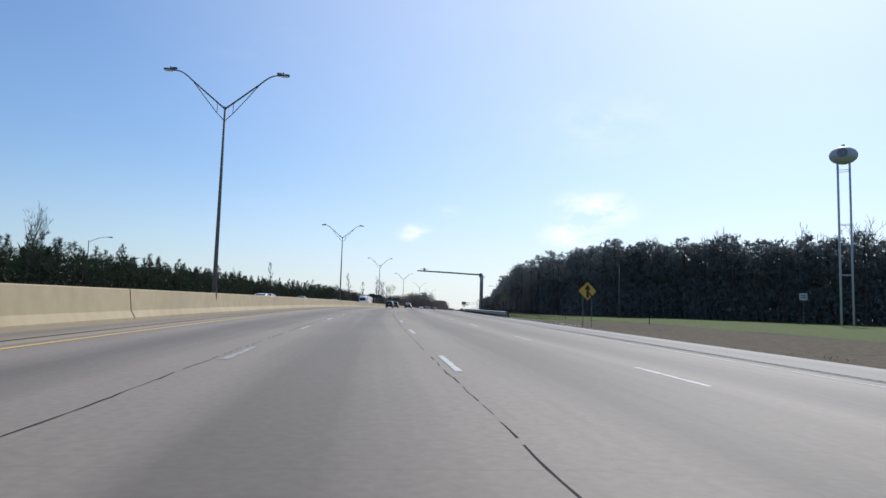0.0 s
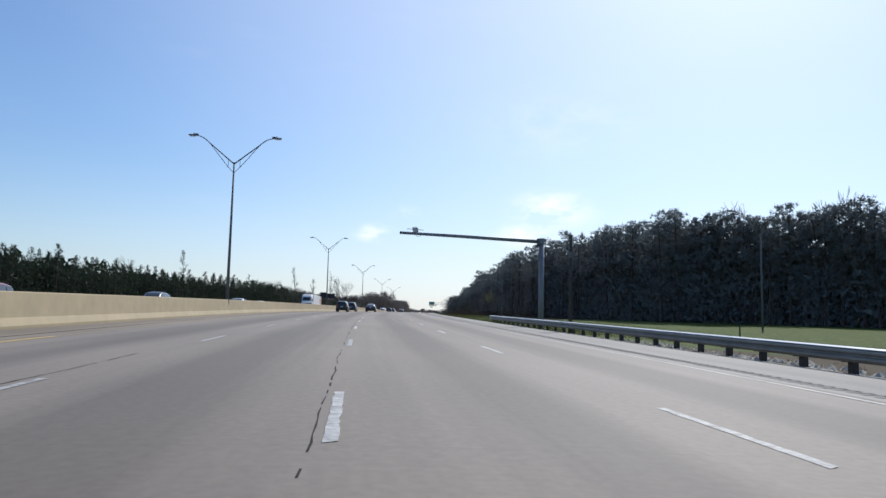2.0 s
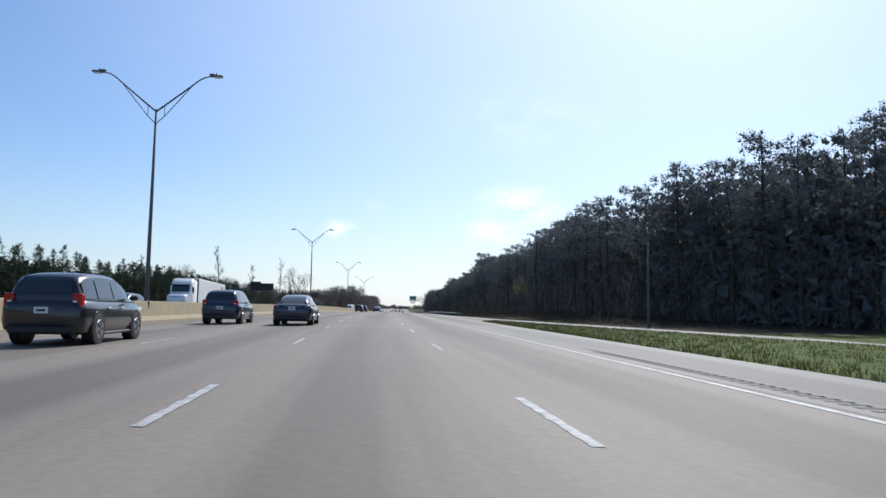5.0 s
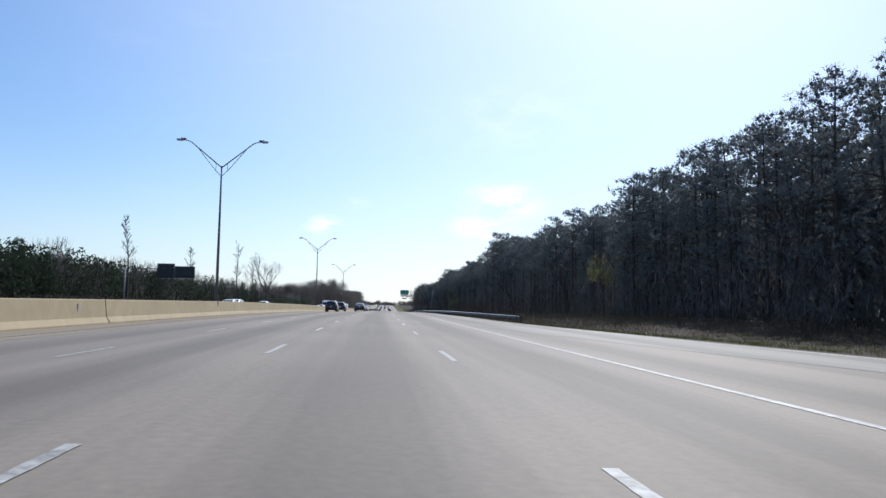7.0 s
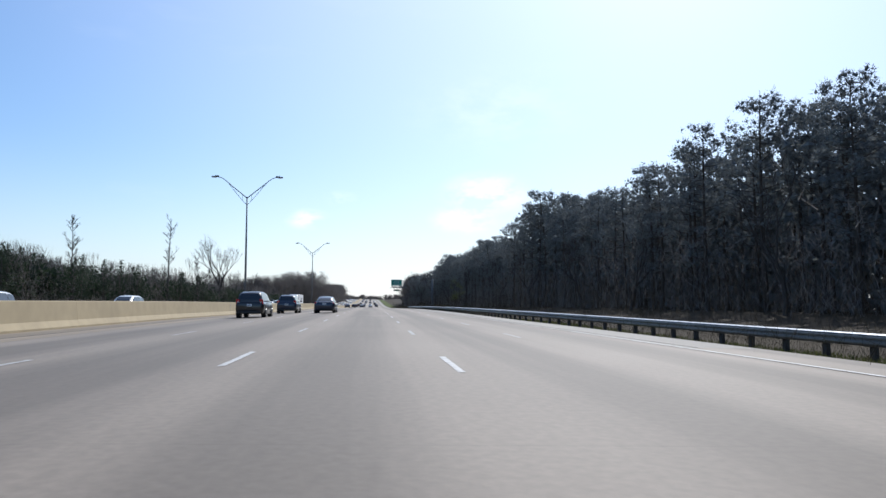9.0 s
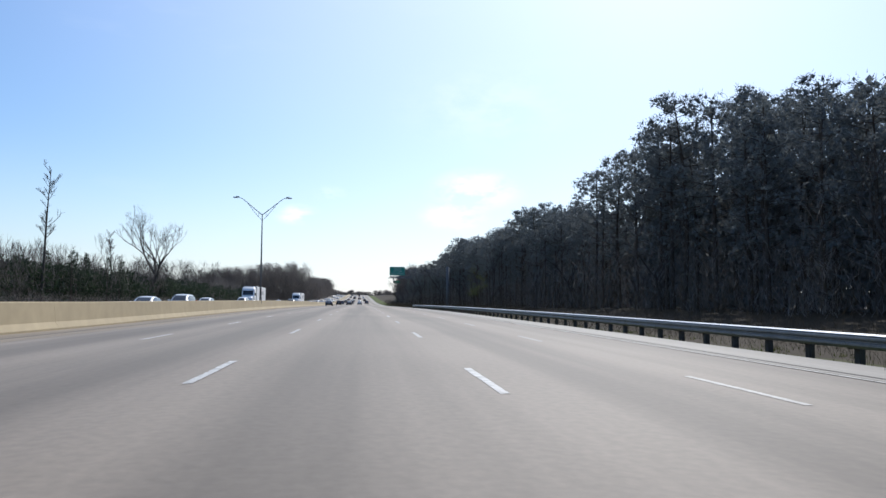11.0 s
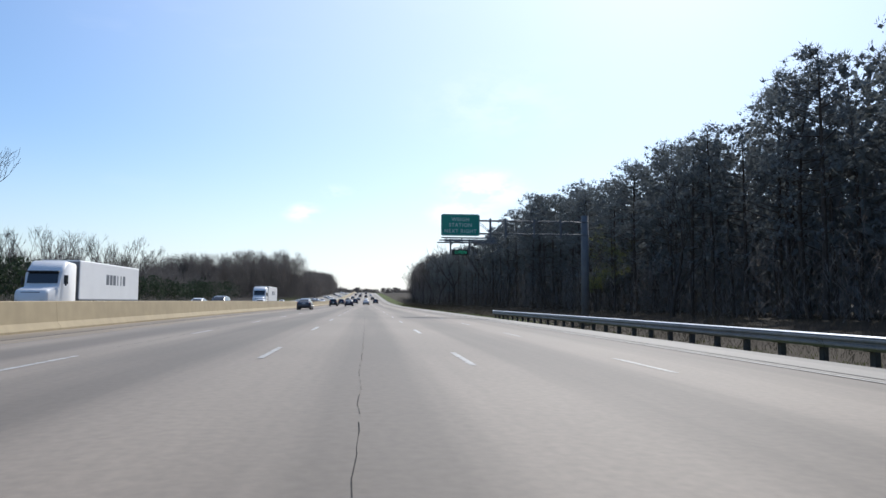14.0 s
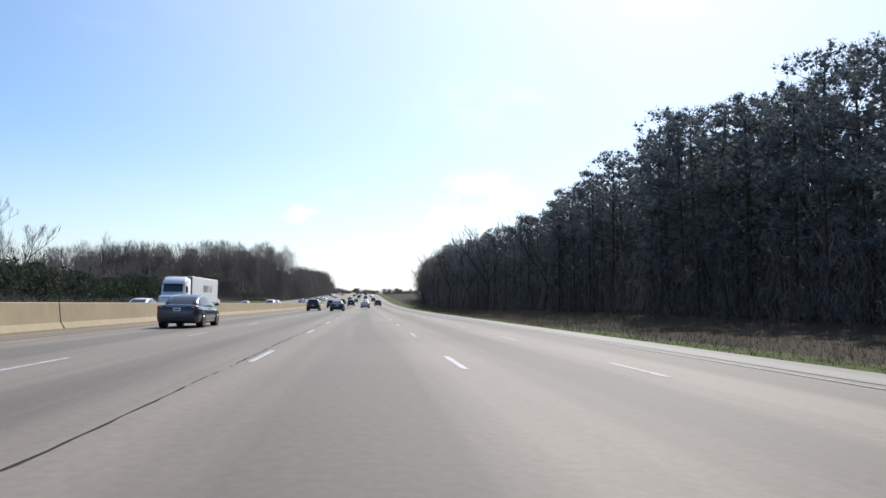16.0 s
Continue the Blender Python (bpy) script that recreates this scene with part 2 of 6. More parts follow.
CONCRETE = paving_material("road_concrete", (0.190, 0.161, 0.129), 1.3)
SHOULDER = paving_material("shoulder_concrete", (0.205, 0.190, 0.165), 7.9)
BARRIER = material("barrier_concrete", (0.345, 0.280, 0.170), rough=0.85, vary=0.13, scale=0.22, fine=1.6, bump=0.06)
PAINT_WHITE = material("road_paint_white", (0.55, 0.55, 0.53), rough=0.7, vary=0.0, scale=3.2, fine=11, bump=0.2, coord="Object", color2=(0.17, 0.16, 0.145), per_object=0.30)
PAINT_FADED = material("road_paint_faded", (0.44, 0.43, 0.40), rough=0.7, vary=0.0, scale=1.5, fine=11, bump=0.2, color2=(0.16, 0.15, 0.135))
PAINT_YELLOW = material("road_paint_yellow", (0.62, 0.40, 0.06), rough=0.6, vary=0.0, scale=1.2, fine=18, bump=0.2, color2=(0.42, 0.30, 0.10))
PAINT_DUSTY = material("road_paint_dusty_yellow", (0.33, 0.25, 0.12), rough=0.7, vary=0.0, scale=1.2, fine=12, bump=0.1, color2=(0.24, 0.20, 0.135))
TAR = material("crack_sealer", (0.048, 0.046, 0.043), rough=0.95, vary=0.3, scale=3, fine=30, spec=0.05)
STEEL = material("galvanised_steel", (0.20, 0.215, 0.235), rough=0.6, metal=0.35, vary=0.2, scale=2.0, fine=25, bump=0.05)
RAIL_STEEL = material("weathered_rail", (0.21, 0.21, 0.20), rough=0.5, metal=0.45, vary=0.25, scale=1.2, fine=18, bump=0.05)
# near-white base colour paints the sun's glint on the rail's top fold
LIP_GLINT = material("rail_edge_glint", (0.86, 0.86, 0.85), rough=0.45, metal=0.0, vary=0.12, scale=1.5, fine=20, bump=0.0)
TAN_DUST = paving_material("dusty_shoulder", (0.25, 0.205, 0.15), 3.1)
DARK_STEEL = material("weathered_steel", (0.13, 0.14, 0.15), rough=0.7, metal=0.2, vary=0.2, scale=1.5, fine=25, bump=0.05)
POST_WOOD = material("treated_timber", (0.060, 0.055, 0.050), rough=0.9, vary=0.3, scale=4, fine=40, bump=0.4)
GREEN_SIGN = material("green_sign_sheet", (0.014, 0.25, 0.185), rough=0.45, vary=0.12, scale=1.0, fine=20, bump=0.0)
SENSOR_GREY = material("sensor_grey", (0.42, 0.44, 0.46), rough=0.5, vary=0.08, bump=0.0)
# white legend greyed: the shade on the backlit sign is put into its colour
LEGEND_GREY = material("shaded_legend", (0.50, 0.62, 0.57), rough=0.5, vary=0.15, scale=2, fine=20, bump=0.0)
DECAL_GREY = material("decal_grey", (0.13, 0.14, 0.16), rough=0.4, vary=0.05, bump=0.0)
SIGN_YELLOW = material("yellow_sign_sheet", (0.62, 0.36, 0.03), rough=0.45, vary=0.08, scale=2, fine=20, bump=0.0)
SIGN_BLACK = material("sign_black", (0.012, 0.012, 0.012), rough=0.5, vary=0.1, bump=0.0)
LED = glow("led_green", (0.04, 0.8, 0.45), 0.32)
BARK = material("bark", (0.075, 0.062, 0.052), rough=0.95, vary=0.35, scale=1.5, fine=12, bump=0.5, spec=0.15)
BARE_BARK = material("grey_bark", (0.060, 0.051, 0.044), rough=0.95, vary=0.3, scale=1.5, fine=12, bump=0.4)
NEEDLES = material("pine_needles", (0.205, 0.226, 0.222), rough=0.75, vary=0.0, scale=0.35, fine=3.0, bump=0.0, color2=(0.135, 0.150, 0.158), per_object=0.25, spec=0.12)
YOUNG_NEEDLES = material("young_pine_needles", (0.040, 0.060, 0.032), rough=0.75, vary=0.0, scale=0.4, fine=3.0, bump=0.0, color2=(0.014, 0.025, 0.016), per_object=0.3, spec=0.3)
BRUSH = material("brush_twigs", (0.30, 0.275, 0.252), rough=0.95, vary=0.0, scale=0.12, fine=1.5, bump=0.0, color2=(0.19, 0.172, 0.16), island=0.4, spec=0.1)
LITTER = material("dark_brush", (0.058, 0.050, 0.038), rough=0.95, vary=0.0, scale=0.15, fine=2.0, bump=0.0, color2=(0.024, 0.024, 0.018), island=0.5, spec=0.1)
FAR_WOOD = material("far_wood", (0.17, 0.152, 0.142), rough=0.95, vary=0.0, scale=0.04, fine=0.8, bump=0.0, color2=(0.085, 0.080, 0.076), island=0.4, spec=0.1)
LEAF_SPRING = material("spring_leaves", (0.20, 0.21, 0.07), rough=0.8, vary=0.3, scale=0.5, fine=4, bump=0.0)
GRASS = material("grass_blades", (0.058, 0.082, 0.021), rough=0.85, vary=0.0, scale=0.15, fine=3, bump=0.0, color2=(0.078, 0.076, 0.033), island=0.5, spec=0.1)
RUBBER = material("rubber", (0.018, 0.018, 0.018), rough=0.8, vary=0.2, bump=0.0)
ALLOY = material("alloy", (0.45, 0.46, 0.47), rough=0.35, metal=0.9, vary=0.1, bump=0.0)
TRIM = material("black_trim", (0.015, 0.015, 0.016), rough=0.5, vary=0.1, bump=0.0)
GLASS = material("tinted_glass", (0.02, 0.025, 0.03), rough=0.06, vary=0.05, bump=0.0, spec=0.8)
TAIL_RED = material("tail_lens_red", (0.40, 0.015, 0.02), rough=0.15, vary=0.05, bump=0.0)
HEAD_LENS = material("head_lens", (0.75, 0.78, 0.80), rough=0.1, vary=0.05, bump=0.0)
PLATE = material("plate_white", (0.65, 0.67, 0.70), rough=0.4, vary=0.05, bump=0.0)
TRAILER_WHITE = material("trailer_white", (0.78, 0.78, 0.77), rough=0.4, vary=0.06, scale=0.6, fine=10, bump=0.02)
LOGO_ORANGE = material("decal_orange", (0.75, 0.20, 0.02), rough=0.4, vary=0.05, bump=0.0)
LOGO_RED = material("decal_red", (0.35, 0.02, 0.02), rough=0.4, vary=0.05, bump=0.0)
TANK_PAINT = material("tank_paint", (0.44, 0.46, 0.52), rough=0.6, vary=0.12, scale=0.3, fine=4, bump=0.0)
STONE = material("pale_rubble", (0.36, 0.32, 0.26), rough=0.9, vary=0.3, scale=1.0, fine=9, bump=0.4, island=0.5)


for m_, k_ in ((NEEDLES, 0.3), (YOUNG_NEEDLES, 0.4), (BRUSH, 0.35), (LITTER, 0.35), (FAR_WOOD, 0.35), (LEAF_SPRING, 0.5), (GRASS, 0.45)):
    leafy(m_, k_)


def ground_material():
    m = material("ground_soil", (0.056, 0.045, 0.031), rough=0.95, vary=0.0, scale=0.05, fine=1.4, bump=0.6, coord="Object", color2=(0.034, 0.027, 0.020), spec=0.1)
    n, l = m.node_tree.nodes, m.node_tree.links
    b = n["Principled BSDF"]
    soil = b.inputs["Base Color"].links[0].from_socket
    uv = n.new("ShaderNodeAttribute")
    uv.attribute_name = "grassy"
    t = n.new("ShaderNodeTexCoord")
    nz1 = n.new("ShaderNodeTexNoise")
    nz1.inputs["Scale"].default_value, nz1.inputs["Detail"].default_value = 0.12, 8.0
    l.new(t.outputs["Object"], nz1.inputs["Vector"])
    nz2 = n.new("ShaderNodeTexNoise")
    nz2.inputs["Scale"].default_value, nz2.inputs["Detail"].default_value = 2.5, 5.0
    l.new(t.outputs["Object"], nz2.inputs["Vector"])
    green = n.new("ShaderNodeValToRGB")
    green.color_ramp.elements[0].position, green.color_ramp.elements[0].color = 0.35, (0.042, 0.062, 0.013, 1)
    green.color_ramp.elements[1].position, green.color_ramp.elements[1].color = 0.65, (0.098, 0.124, 0.028, 1)
    l.new(nz2.outputs["Fac"], green.inputs[0])
    k = n.new("ShaderNodeMath")
    k.operation = "ADD"
    l.new(uv.outputs["Fac"], k.inputs[0])
    l.new(nz1.outputs["Fac"], k.inputs[1])
    st = n.new("ShaderNodeMapRange")
    st.inputs[1].default_value, st.inputs[2].default_value = 0.85, 1.15
    l.new(k.outputs[0], st.inputs[0])
    mx = n.new("ShaderNodeMix")
    mx.data_type = "RGBA"
    l.new(st.outputs[0], mx.inputs[0])
    l.new(soil, mx.inputs[6])
    l.new(green.outputs[0], mx.inputs[7])
    clay = n.new("ShaderNodeAttribute")
    clay.attribute_name = "clay"
    dirt = n.new("ShaderNodeValToRGB")
    dirt.color_ramp.elements[0].position, dirt.color_ramp.elements[0].color = 0.36, (0.048, 0.036, 0.021, 1)
    dirt.color_ramp.elements[1].position, dirt.color_ramp.elements[1].color = 0.66, (0.105, 0.080, 0.049, 1)
    l.new(nz2.outputs["Fac"], dirt.inputs[0])
    edge = n.new("ShaderNodeMath")
    edge.operation = "ADD"
    l.new(clay.outputs["Fac"], edge.inputs[0])
    l.new(nz1.outputs["Fac"], edge.inputs[1])
    soft = n.new("ShaderNodeMapRange")
    soft.inputs[1].default_value, soft.inputs[2].default_value = 0.9, 1.1
    l.new(edge.outputs[0], soft.inputs[0])
    mz = n.new("ShaderNodeMix")
    mz.data_type = "RGBA"
    l.new(soft.outputs[0], mz.inputs[0])
    l.new(mx.outputs[2], mz.inputs[6])
    l.new(dirt.outputs[0], mz.inputs[7])
    l.new(mz.outputs[2], b.inputs["Base Color"])
    return m


GROUND = ground_material()


# ---- mesh helpers ----
def mesh_of(name, verts, faces, mat, smooth=False):
    me = bpy.data.meshes.new(name)
    me.from_pydata([tuple(v) for v in verts], [], faces)
    me.materials.append(mat)
    if smooth:
        me.shade_smooth()
    me.update()
    return me


def link(name, me, parent=None, m=None, label="", category="", group="", kind=""):
    ob = new(name, me)
    if m is not None:
        ob.matrix_basis = m
    if parent is not None:
        ob.parent = parent
    return tagged(ob, label, category, group, kind)


def bm_mesh(name, bm, mat, smooth=False):
    me = bpy.data.meshes.new(name)
    bm.to_mesh(me)
    bm.free()
    me.materials.append(mat)
    if smooth:
        me.shade_smooth()
    return me


def part(name, bm, mat, parent, label="", smooth=False, m=None):
    return link(name, bm_mesh(name, bm, mat, smooth), parent, m, label)


def box(sx, sy, sz, x=0.0, y=0.0, z=0.0, bevel=0.0, segments=1, bm=None):
    """A box centred on x, y with its foot at z, its edges bevelled."""
    b = bm or bmesh.new()
    made = bmesh.ops.create_cube(b, size=1.0, matrix=Matrix.Translation((x, y, z + sz / 2)) @ Matrix.Diagonal((sx, sy, sz, 1)))
    if bevel:
        edges = list({e for v in made["verts"] for e in v.link_edges})
        bmesh.ops.bevel(b, geom=edges, offset=bevel, segments=segments, profile=0.5, affect="EDGES")
    return b


def tube(points, radii, sides=8, bm=None, caps=True):
    """A round bar along points."""
    b = bm or bmesh.new()
    rings = []
    for i, p in enumerate(points):
        p = Vector(p)
        a = Vector(points[max(i - 1, 0)])
        c = Vector(points[min(i + 1, len(points) - 1)])
        d = (c - a).normalized()
        side = d.orthogonal().normalized() if i == 0 else (side - d * side.dot(d)).normalized()
        up = d.cross(side)
        r = radii[i] if isinstance(radii, (list, tuple)) else radii
        rings.append([b.verts.new(p + (side * math.cos(k * 2 * math.pi / sides) + up * math.sin(k * 2 * math.pi / sides)) * r) for k in range(sides)])
    for q, w in zip(rings, rings[1:]):
        for k in range(sides):
            b.faces.new((q[k], q[(k + 1) % sides], w[(k + 1) % sides], w[k]))
    if caps:
        b.faces.new(list(reversed(rings[0])))
        b.faces.new(rings[-1])
    return b


def empty(name, m=None, **tags):
    ob = new(name)
    if m is not None:
        ob.matrix_basis = m
    return tagged(ob, **tags)


def steps(a, b, d):
    n = max(1, int(round((b - a) / d)))
    return [a + (b - a) * i / n for i in range(n + 1)]


def ribbon(name, s0, s1, left, right, z, mat, step=4.0, thick=0.0, cuts=None):
    """A strip of paving or paint along the road between two offsets (numbers or functions of s), mapped in metres."""
    lo = left if callable(left) else (lambda s: left)
    hi = right if callable(right) else (lambda s: right)
    ss = steps(s0, s1, step)
    verts, faces, uvs = [], [], []
    nc = 0
    for s in ss:
        a, b = lo(s), hi(s)
        us = [a, *(cuts or []), b]
        nc = len(us)
        for u in us:
            verts.append(road(s, u, z))
            uvs.append((s, u))
    for i in range(len(ss) - 1):
        for k in range(nc - 1):
            q = i * nc + k
            faces.append((q, q + 1, q + nc + 1, q + nc))
    if thick:
        base = len(verts)
        for i in range(len(ss)):
            for k in (0, nc - 1):
                verts.append(verts[i * nc + k] - Vector((0, 0, thick)))
                uvs.append(uvs[i * nc + k])
        for i in range(len(ss) - 1):
            faces.append((i * nc, (i + 1) * nc, base + 2 * i + 2, base + 2 * i))
            faces.append((i * nc + nc - 1, base + 2 * i + 1, base + 2 * i + 3, (i + 1) * nc + nc - 1))
    me = mesh_of(name, verts, faces, mat)
    lay = me.uv_layers.new(name="map")
    for lp in me.loops:
        lay.data[lp.index].uv = uvs[lp.vertex_index]
    return me


# ---- setting: ground, paving, markings ----
def ramp_right(s):
    """Outer edge line of the joining ramp and of the lane that it becomes."""
    t = max(0.0, 290.0 - s)
    return 9.9 + 0.9 * min(1.0, max(0.0, (330.0 - s) / 40.0)) + 0.0021 * t * t + 0.012 * t


def ramp_left(s):
    return max(ramp_right(s) - 5.0, 7.25)


def verge_pave(s):
    """Paving outside the outer edge line."""
    return float(np.interp(s, (168, 235, 262, 300), (0.5, 0.5, 1.6, 2.3)))


def paved_right(s):
    """Outer edge of the main paving."""
    if s < 250:
        return float(np.interp(s, (205, 219, 229, 250), (11.3, 11.4, 14.3, 14.6)))
    return ramp_right(s) + verge_pave(s)


RAIL_START, FLARE_S, FLARE_U = 290.0, (290.0, 335.0), (16.5, 13.5)  # the guardrail and its flared end

gy = [-110, -80, -60] + list(range(-50, 1500, 12)) + [1560, 1650, 1800, 2000, 2300, 2700, 3200, 3800, 4400]
gu = [-3000, -1500, -700, -350, -200, -120, -90, -72, -60, -52, -47, -43, -39, -36, -34.5, -33, -10.2, 10.6, 12.6, 14, 16, 18, 20, 23, 26, 30, 34, 40, 48, 60, 80, 110, 160, 260, 450, 800, 1500, 3000]


def ground_z(s, u):
    n = noise.noise(Vector((s * 0.05, u * 0.05, 0.0)))
    n2 = noise.noise(Vector((s * 0.011, u * 0.011, 4.0)))
    z = rise(s)
    if -33.5 <= u <= 11.0:
        return z - 0.62
    if u > 0:
        d = u - 11.0
        dip = -0.34 - 0.1 * min(d, 2.0) - 0.35 * min(1.0, max(0.0, d - 2.5) / 6.0)
        wood = min(1.0, max(0.0, (s - 215) / 60.0))
        back = wood * 0.9 * min(1.0, max(0.0, d - 9.0) / 14.0) + (1 - wood) * 0.1 * min(1.0, max(0.0, d - 9) / 20)
        low = dip + back + 0.14 * n * min(1, d / 5) + min(1.0, d / 120) * (1.2 * n2)
        # the verge rises to the slip road's paving
        by = min(1.0, max(0.0, (s - 140) / 25.0)) * min(1.0, max(0.0, (285 - s) / 25.0)) * min(1.0, max(0.0, (min(ramp_right(s), 46.0) + 9.0 - u) / 6.0))
        return z + low + by * (cross_fall(u) - 0.04 - low)
    d = -33.5 - u
    return z - 0.36 + min(1.0, d / 14.0) * 0.9 + 0.15 * n * min(1, d / 5) + min(1.0, d / 120) * (1.2 * n2)


def build_ground():
    verts, faces, grass, bare = [], [], [], []
    for y in gy:
        m = math.hypot(1.0, ax_slope(max(y, -60)))
        s = float(np.interp(y, _YS, _SS))
        for u in gu:
            verts.append((ax(y) + u * m if y > -120 else 0, y, ground_z(s, u)))
            g = 0.45
            if u > 11:
                g = 0.10 if (s < 92 and u < 18.5) or (s < 86 and u < 31) else 0.85 if s < 212 else 0.45 if u < 15.5 else 0.1
            elif u < -43:
                g = 0.12
            elif u < -33:
                g = 0.5
            if s > 500 and 11 < u < 19:
                g = 0.62
            grass.append(g)
            bare.append(0.8 if (s < 92 and 11 < u < 18.5) or (s < 86 and 11 < u < 31) else 0.0)
    w = len(gu)
    for i in range(len(gy) - 1):
        for k in range(w - 1):
            faces.append((i * w + k, i * w + k + 1, (i + 1) * w + k + 1, (i + 1) * w + k))
    me = mesh_of("ground", verts, faces, GROUND, smooth=True)
    at = me.attributes.new("grassy", "FLOAT", "POINT")
    at.data.foreach_set("value", np.array(grass, dtype=np.float32))
    at = me.attributes.new("clay", "FLOAT", "POINT")
    at.data.foreach_set("value", np.array(bare, dtype=np.float32))
    link("ground", me, label="dry brown soil and patchy green verge grass", category="ground", kind="structure")


build_ground()

ROAD_END = 1650.0
main_road = link("road", ribbon("road", -60, ROAD_END, -10.1, paved_right, 0.0, CONCRETE, step=4.0, thick=0.5, cuts=[-7.3, -3.66, 0.0, 3.66, 7.3]), label="worn grey concrete freeway with four marked lanes", category="road", kind="structure")
far_road = link("road_opposite", ribbon("road_opposite", -60, ROAD_END, -33.0, -10.8, 0.0, SHOULDER, step=6.0, thick=0.5, cuts=[-29, -24, -20.4, -15]), label="grey concrete carriageway for oncoming traffic", category="road", kind="structure")
ramp = link("ramp", ribbon("ramp", 168, 262, lambda s: ramp_left(s) - 0.4, lambda s: ramp_right(s) + verge_pave(s), 0.006, SHOULDER, step=3.0, thick=0.5, cuts=[]), label="pale concrete slip road joining the freeway", category="road", kind="structure")


def stripe(name, s0, s1, u, w, mat, z=0.006, step=4.0, label=""):
    f = u if callable(u) else (lambda s: u)
    return link(name, ribbon(name, s0, s1, lambda s: f(s) - w / 2, lambda s: f(s) + w / 2, z, mat, step=step), label=label, category="road marking", kind="structure")


stripe("edge_line_yellow", -60, 75, -7.45, 0.15, PAINT_YELLOW, label="worn yellow edge line beside the median shoulder")
stripe("edge_line_yellow", 75, 1500, -7.45, 0.11, PAINT_DUSTY, label="dusty faded yellow edge line beside the median shoulder")
stripe("edge_line_white", -60, 126, 7.4, 0.13, PAINT_FADED, label="faded white edge line")
stripe("edge_line_white", 126, 284, lambda s: 7.4 - 0.25 * min(1, max(0, s - 180) / 60), 0.15, PAINT_WHITE, label="worn white edge line")
stripe("edge_line_white", 176, 310, ramp_right, 0.15, PAINT_WHITE, z=0.012, label="white edge line of the slip road")
stripe("edge_line_white", 310, 1500, ramp_right, 0.11, PAINT_FADED, z=0.012, label="white edge line of the slip road and outer lane")
stripe("edge_line_yellow", -60, 1500, -13.0, 0.16, PAINT_YELLOW, label="yellow edge line of the opposite carriageway")
stripe("edge_line_white", -60, 1500, -30.4, 0.15, PAINT_WHITE, label="white edge line of the opposite carriageway")

link("shoulder_median", ribbon("shoulder_median", -60, 1200, -10.09, -7.75, 0.004, TAN_DUST, step=6.0), label="dusty tan median shoulder", category="shoulder", kind="structure")
link("shoulder_outer", ribbon("shoulder_outer", -60, 200, 7.62, 11.28, 0.004, SHOULDER, step=6.0), label="pale concrete outer shoulder", category="shoulder", kind="structure")
link("shoulder_outer", ribbon("shoulder_outer", 300, 1200, lambda s: ramp_right(s) + 0.15, lambda s: ramp_right(s) + 2.28, 0.004, SHOULDER, step=6.0), label="pale concrete outer shoulder", category="shoulder", kind="structure")
stripe("pavement_joint", -60, 174, 8.25, 0.04, TAR, z=0.009, label="dark joint between lane and shoulder")
stripe("pavement_joint", -60, 700, -8.3, 0.09, TAR, z=0.009, label="dark joint along the median shoulder")
stripe("pavement_joint", 300, 700, lambda s: ramp_right(s) + 0.45, 0.06, TAR, z=0.009, label="dark joint between lane and shoulder")


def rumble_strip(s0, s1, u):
    """Grooves that hum under a wheel, across the shoulder's inner edge: flat bars, the grooves' shade put into their
    colour.
    """
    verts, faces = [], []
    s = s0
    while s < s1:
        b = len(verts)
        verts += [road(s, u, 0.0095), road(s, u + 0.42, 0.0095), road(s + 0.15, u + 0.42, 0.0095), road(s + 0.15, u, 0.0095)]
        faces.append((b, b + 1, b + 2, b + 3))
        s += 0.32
    link("rumble_strip", mesh_of("rumble_strip", verts, faces, RUMBLE), main_road, label="row of flat bars in the shade colour of ground grooves", kind="stuff")


# the shade inside the grooves, as a darker flat colour
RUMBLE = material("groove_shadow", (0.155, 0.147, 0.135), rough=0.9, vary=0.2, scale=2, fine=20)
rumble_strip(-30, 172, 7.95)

# broken lane lines: painted bars 3.05 m long every 12.19 m, chipped at the ends
dash_meshes = []
for v in range(5):
    rnd = random.Random(40 + v)
    bmd = bmesh.new()
    w = 0.060
    chip = lambda: rnd.uniform(-0.003, 0.006) + (rnd.uniform(0.008, 0.02) if rnd.random() < 0.15 else 0.0)
    left = [(-w + chip(), 3.05 * i / 20) for i in range(21)]
    right = [(w - chip(), 3.05 * i / 20) for i in range(21)]
    va = [bmd.verts.new((x, y + (rnd.uniform(-0.06, 0.02) if i in (0, 20) else 0), 0.0)) for i, (x, y) in enumerate(left)]
    vb = [bmd.verts.new((x, y + (rnd.uniform(-0.06, 0.02) if i in (0, 20) else 0), 0.0)) for i, (x, y) in enumerate(right)]
    for i in range(20):
        bmd.faces.new((va[i], vb[i], vb[i + 1], va[i + 1]))
    dash_meshes.append(bm_mesh("lane_dash", bmd, PAINT_WHITE))


def dash_line(u, s0, s1, phase, parent, near_end=620.0, drift=None, meshes=dash_meshes):
    s = phase + math.ceil((s0 - phase) / 12.19) * 12.19
    k = 0
    verts, faces = [], []
    while s < s1:
        if s < near_end:
            k += 1
            link("lane_dash", meshes[(k * 7 + int(u * 3)) % 5], parent, on_road(s + (drift(s) if drift else 0.0), u, 0.006))
        else:
            b = len(verts)
            verts += [road(s, u - 0.075, 0.012), road(s, u + 0.075, 0.012), road(s + 3.05, u + 0.075, 0.012), road(s + 3.05, u - 0.075, 0.012)]
            faces.append((b, b + 1, b + 2, b + 3))
        s += 12.19
    if verts:
        link("far_lane_dashes", mesh_of("far_lane_dashes", verts, faces, PAINT_WHITE), parent, kind="stuff")


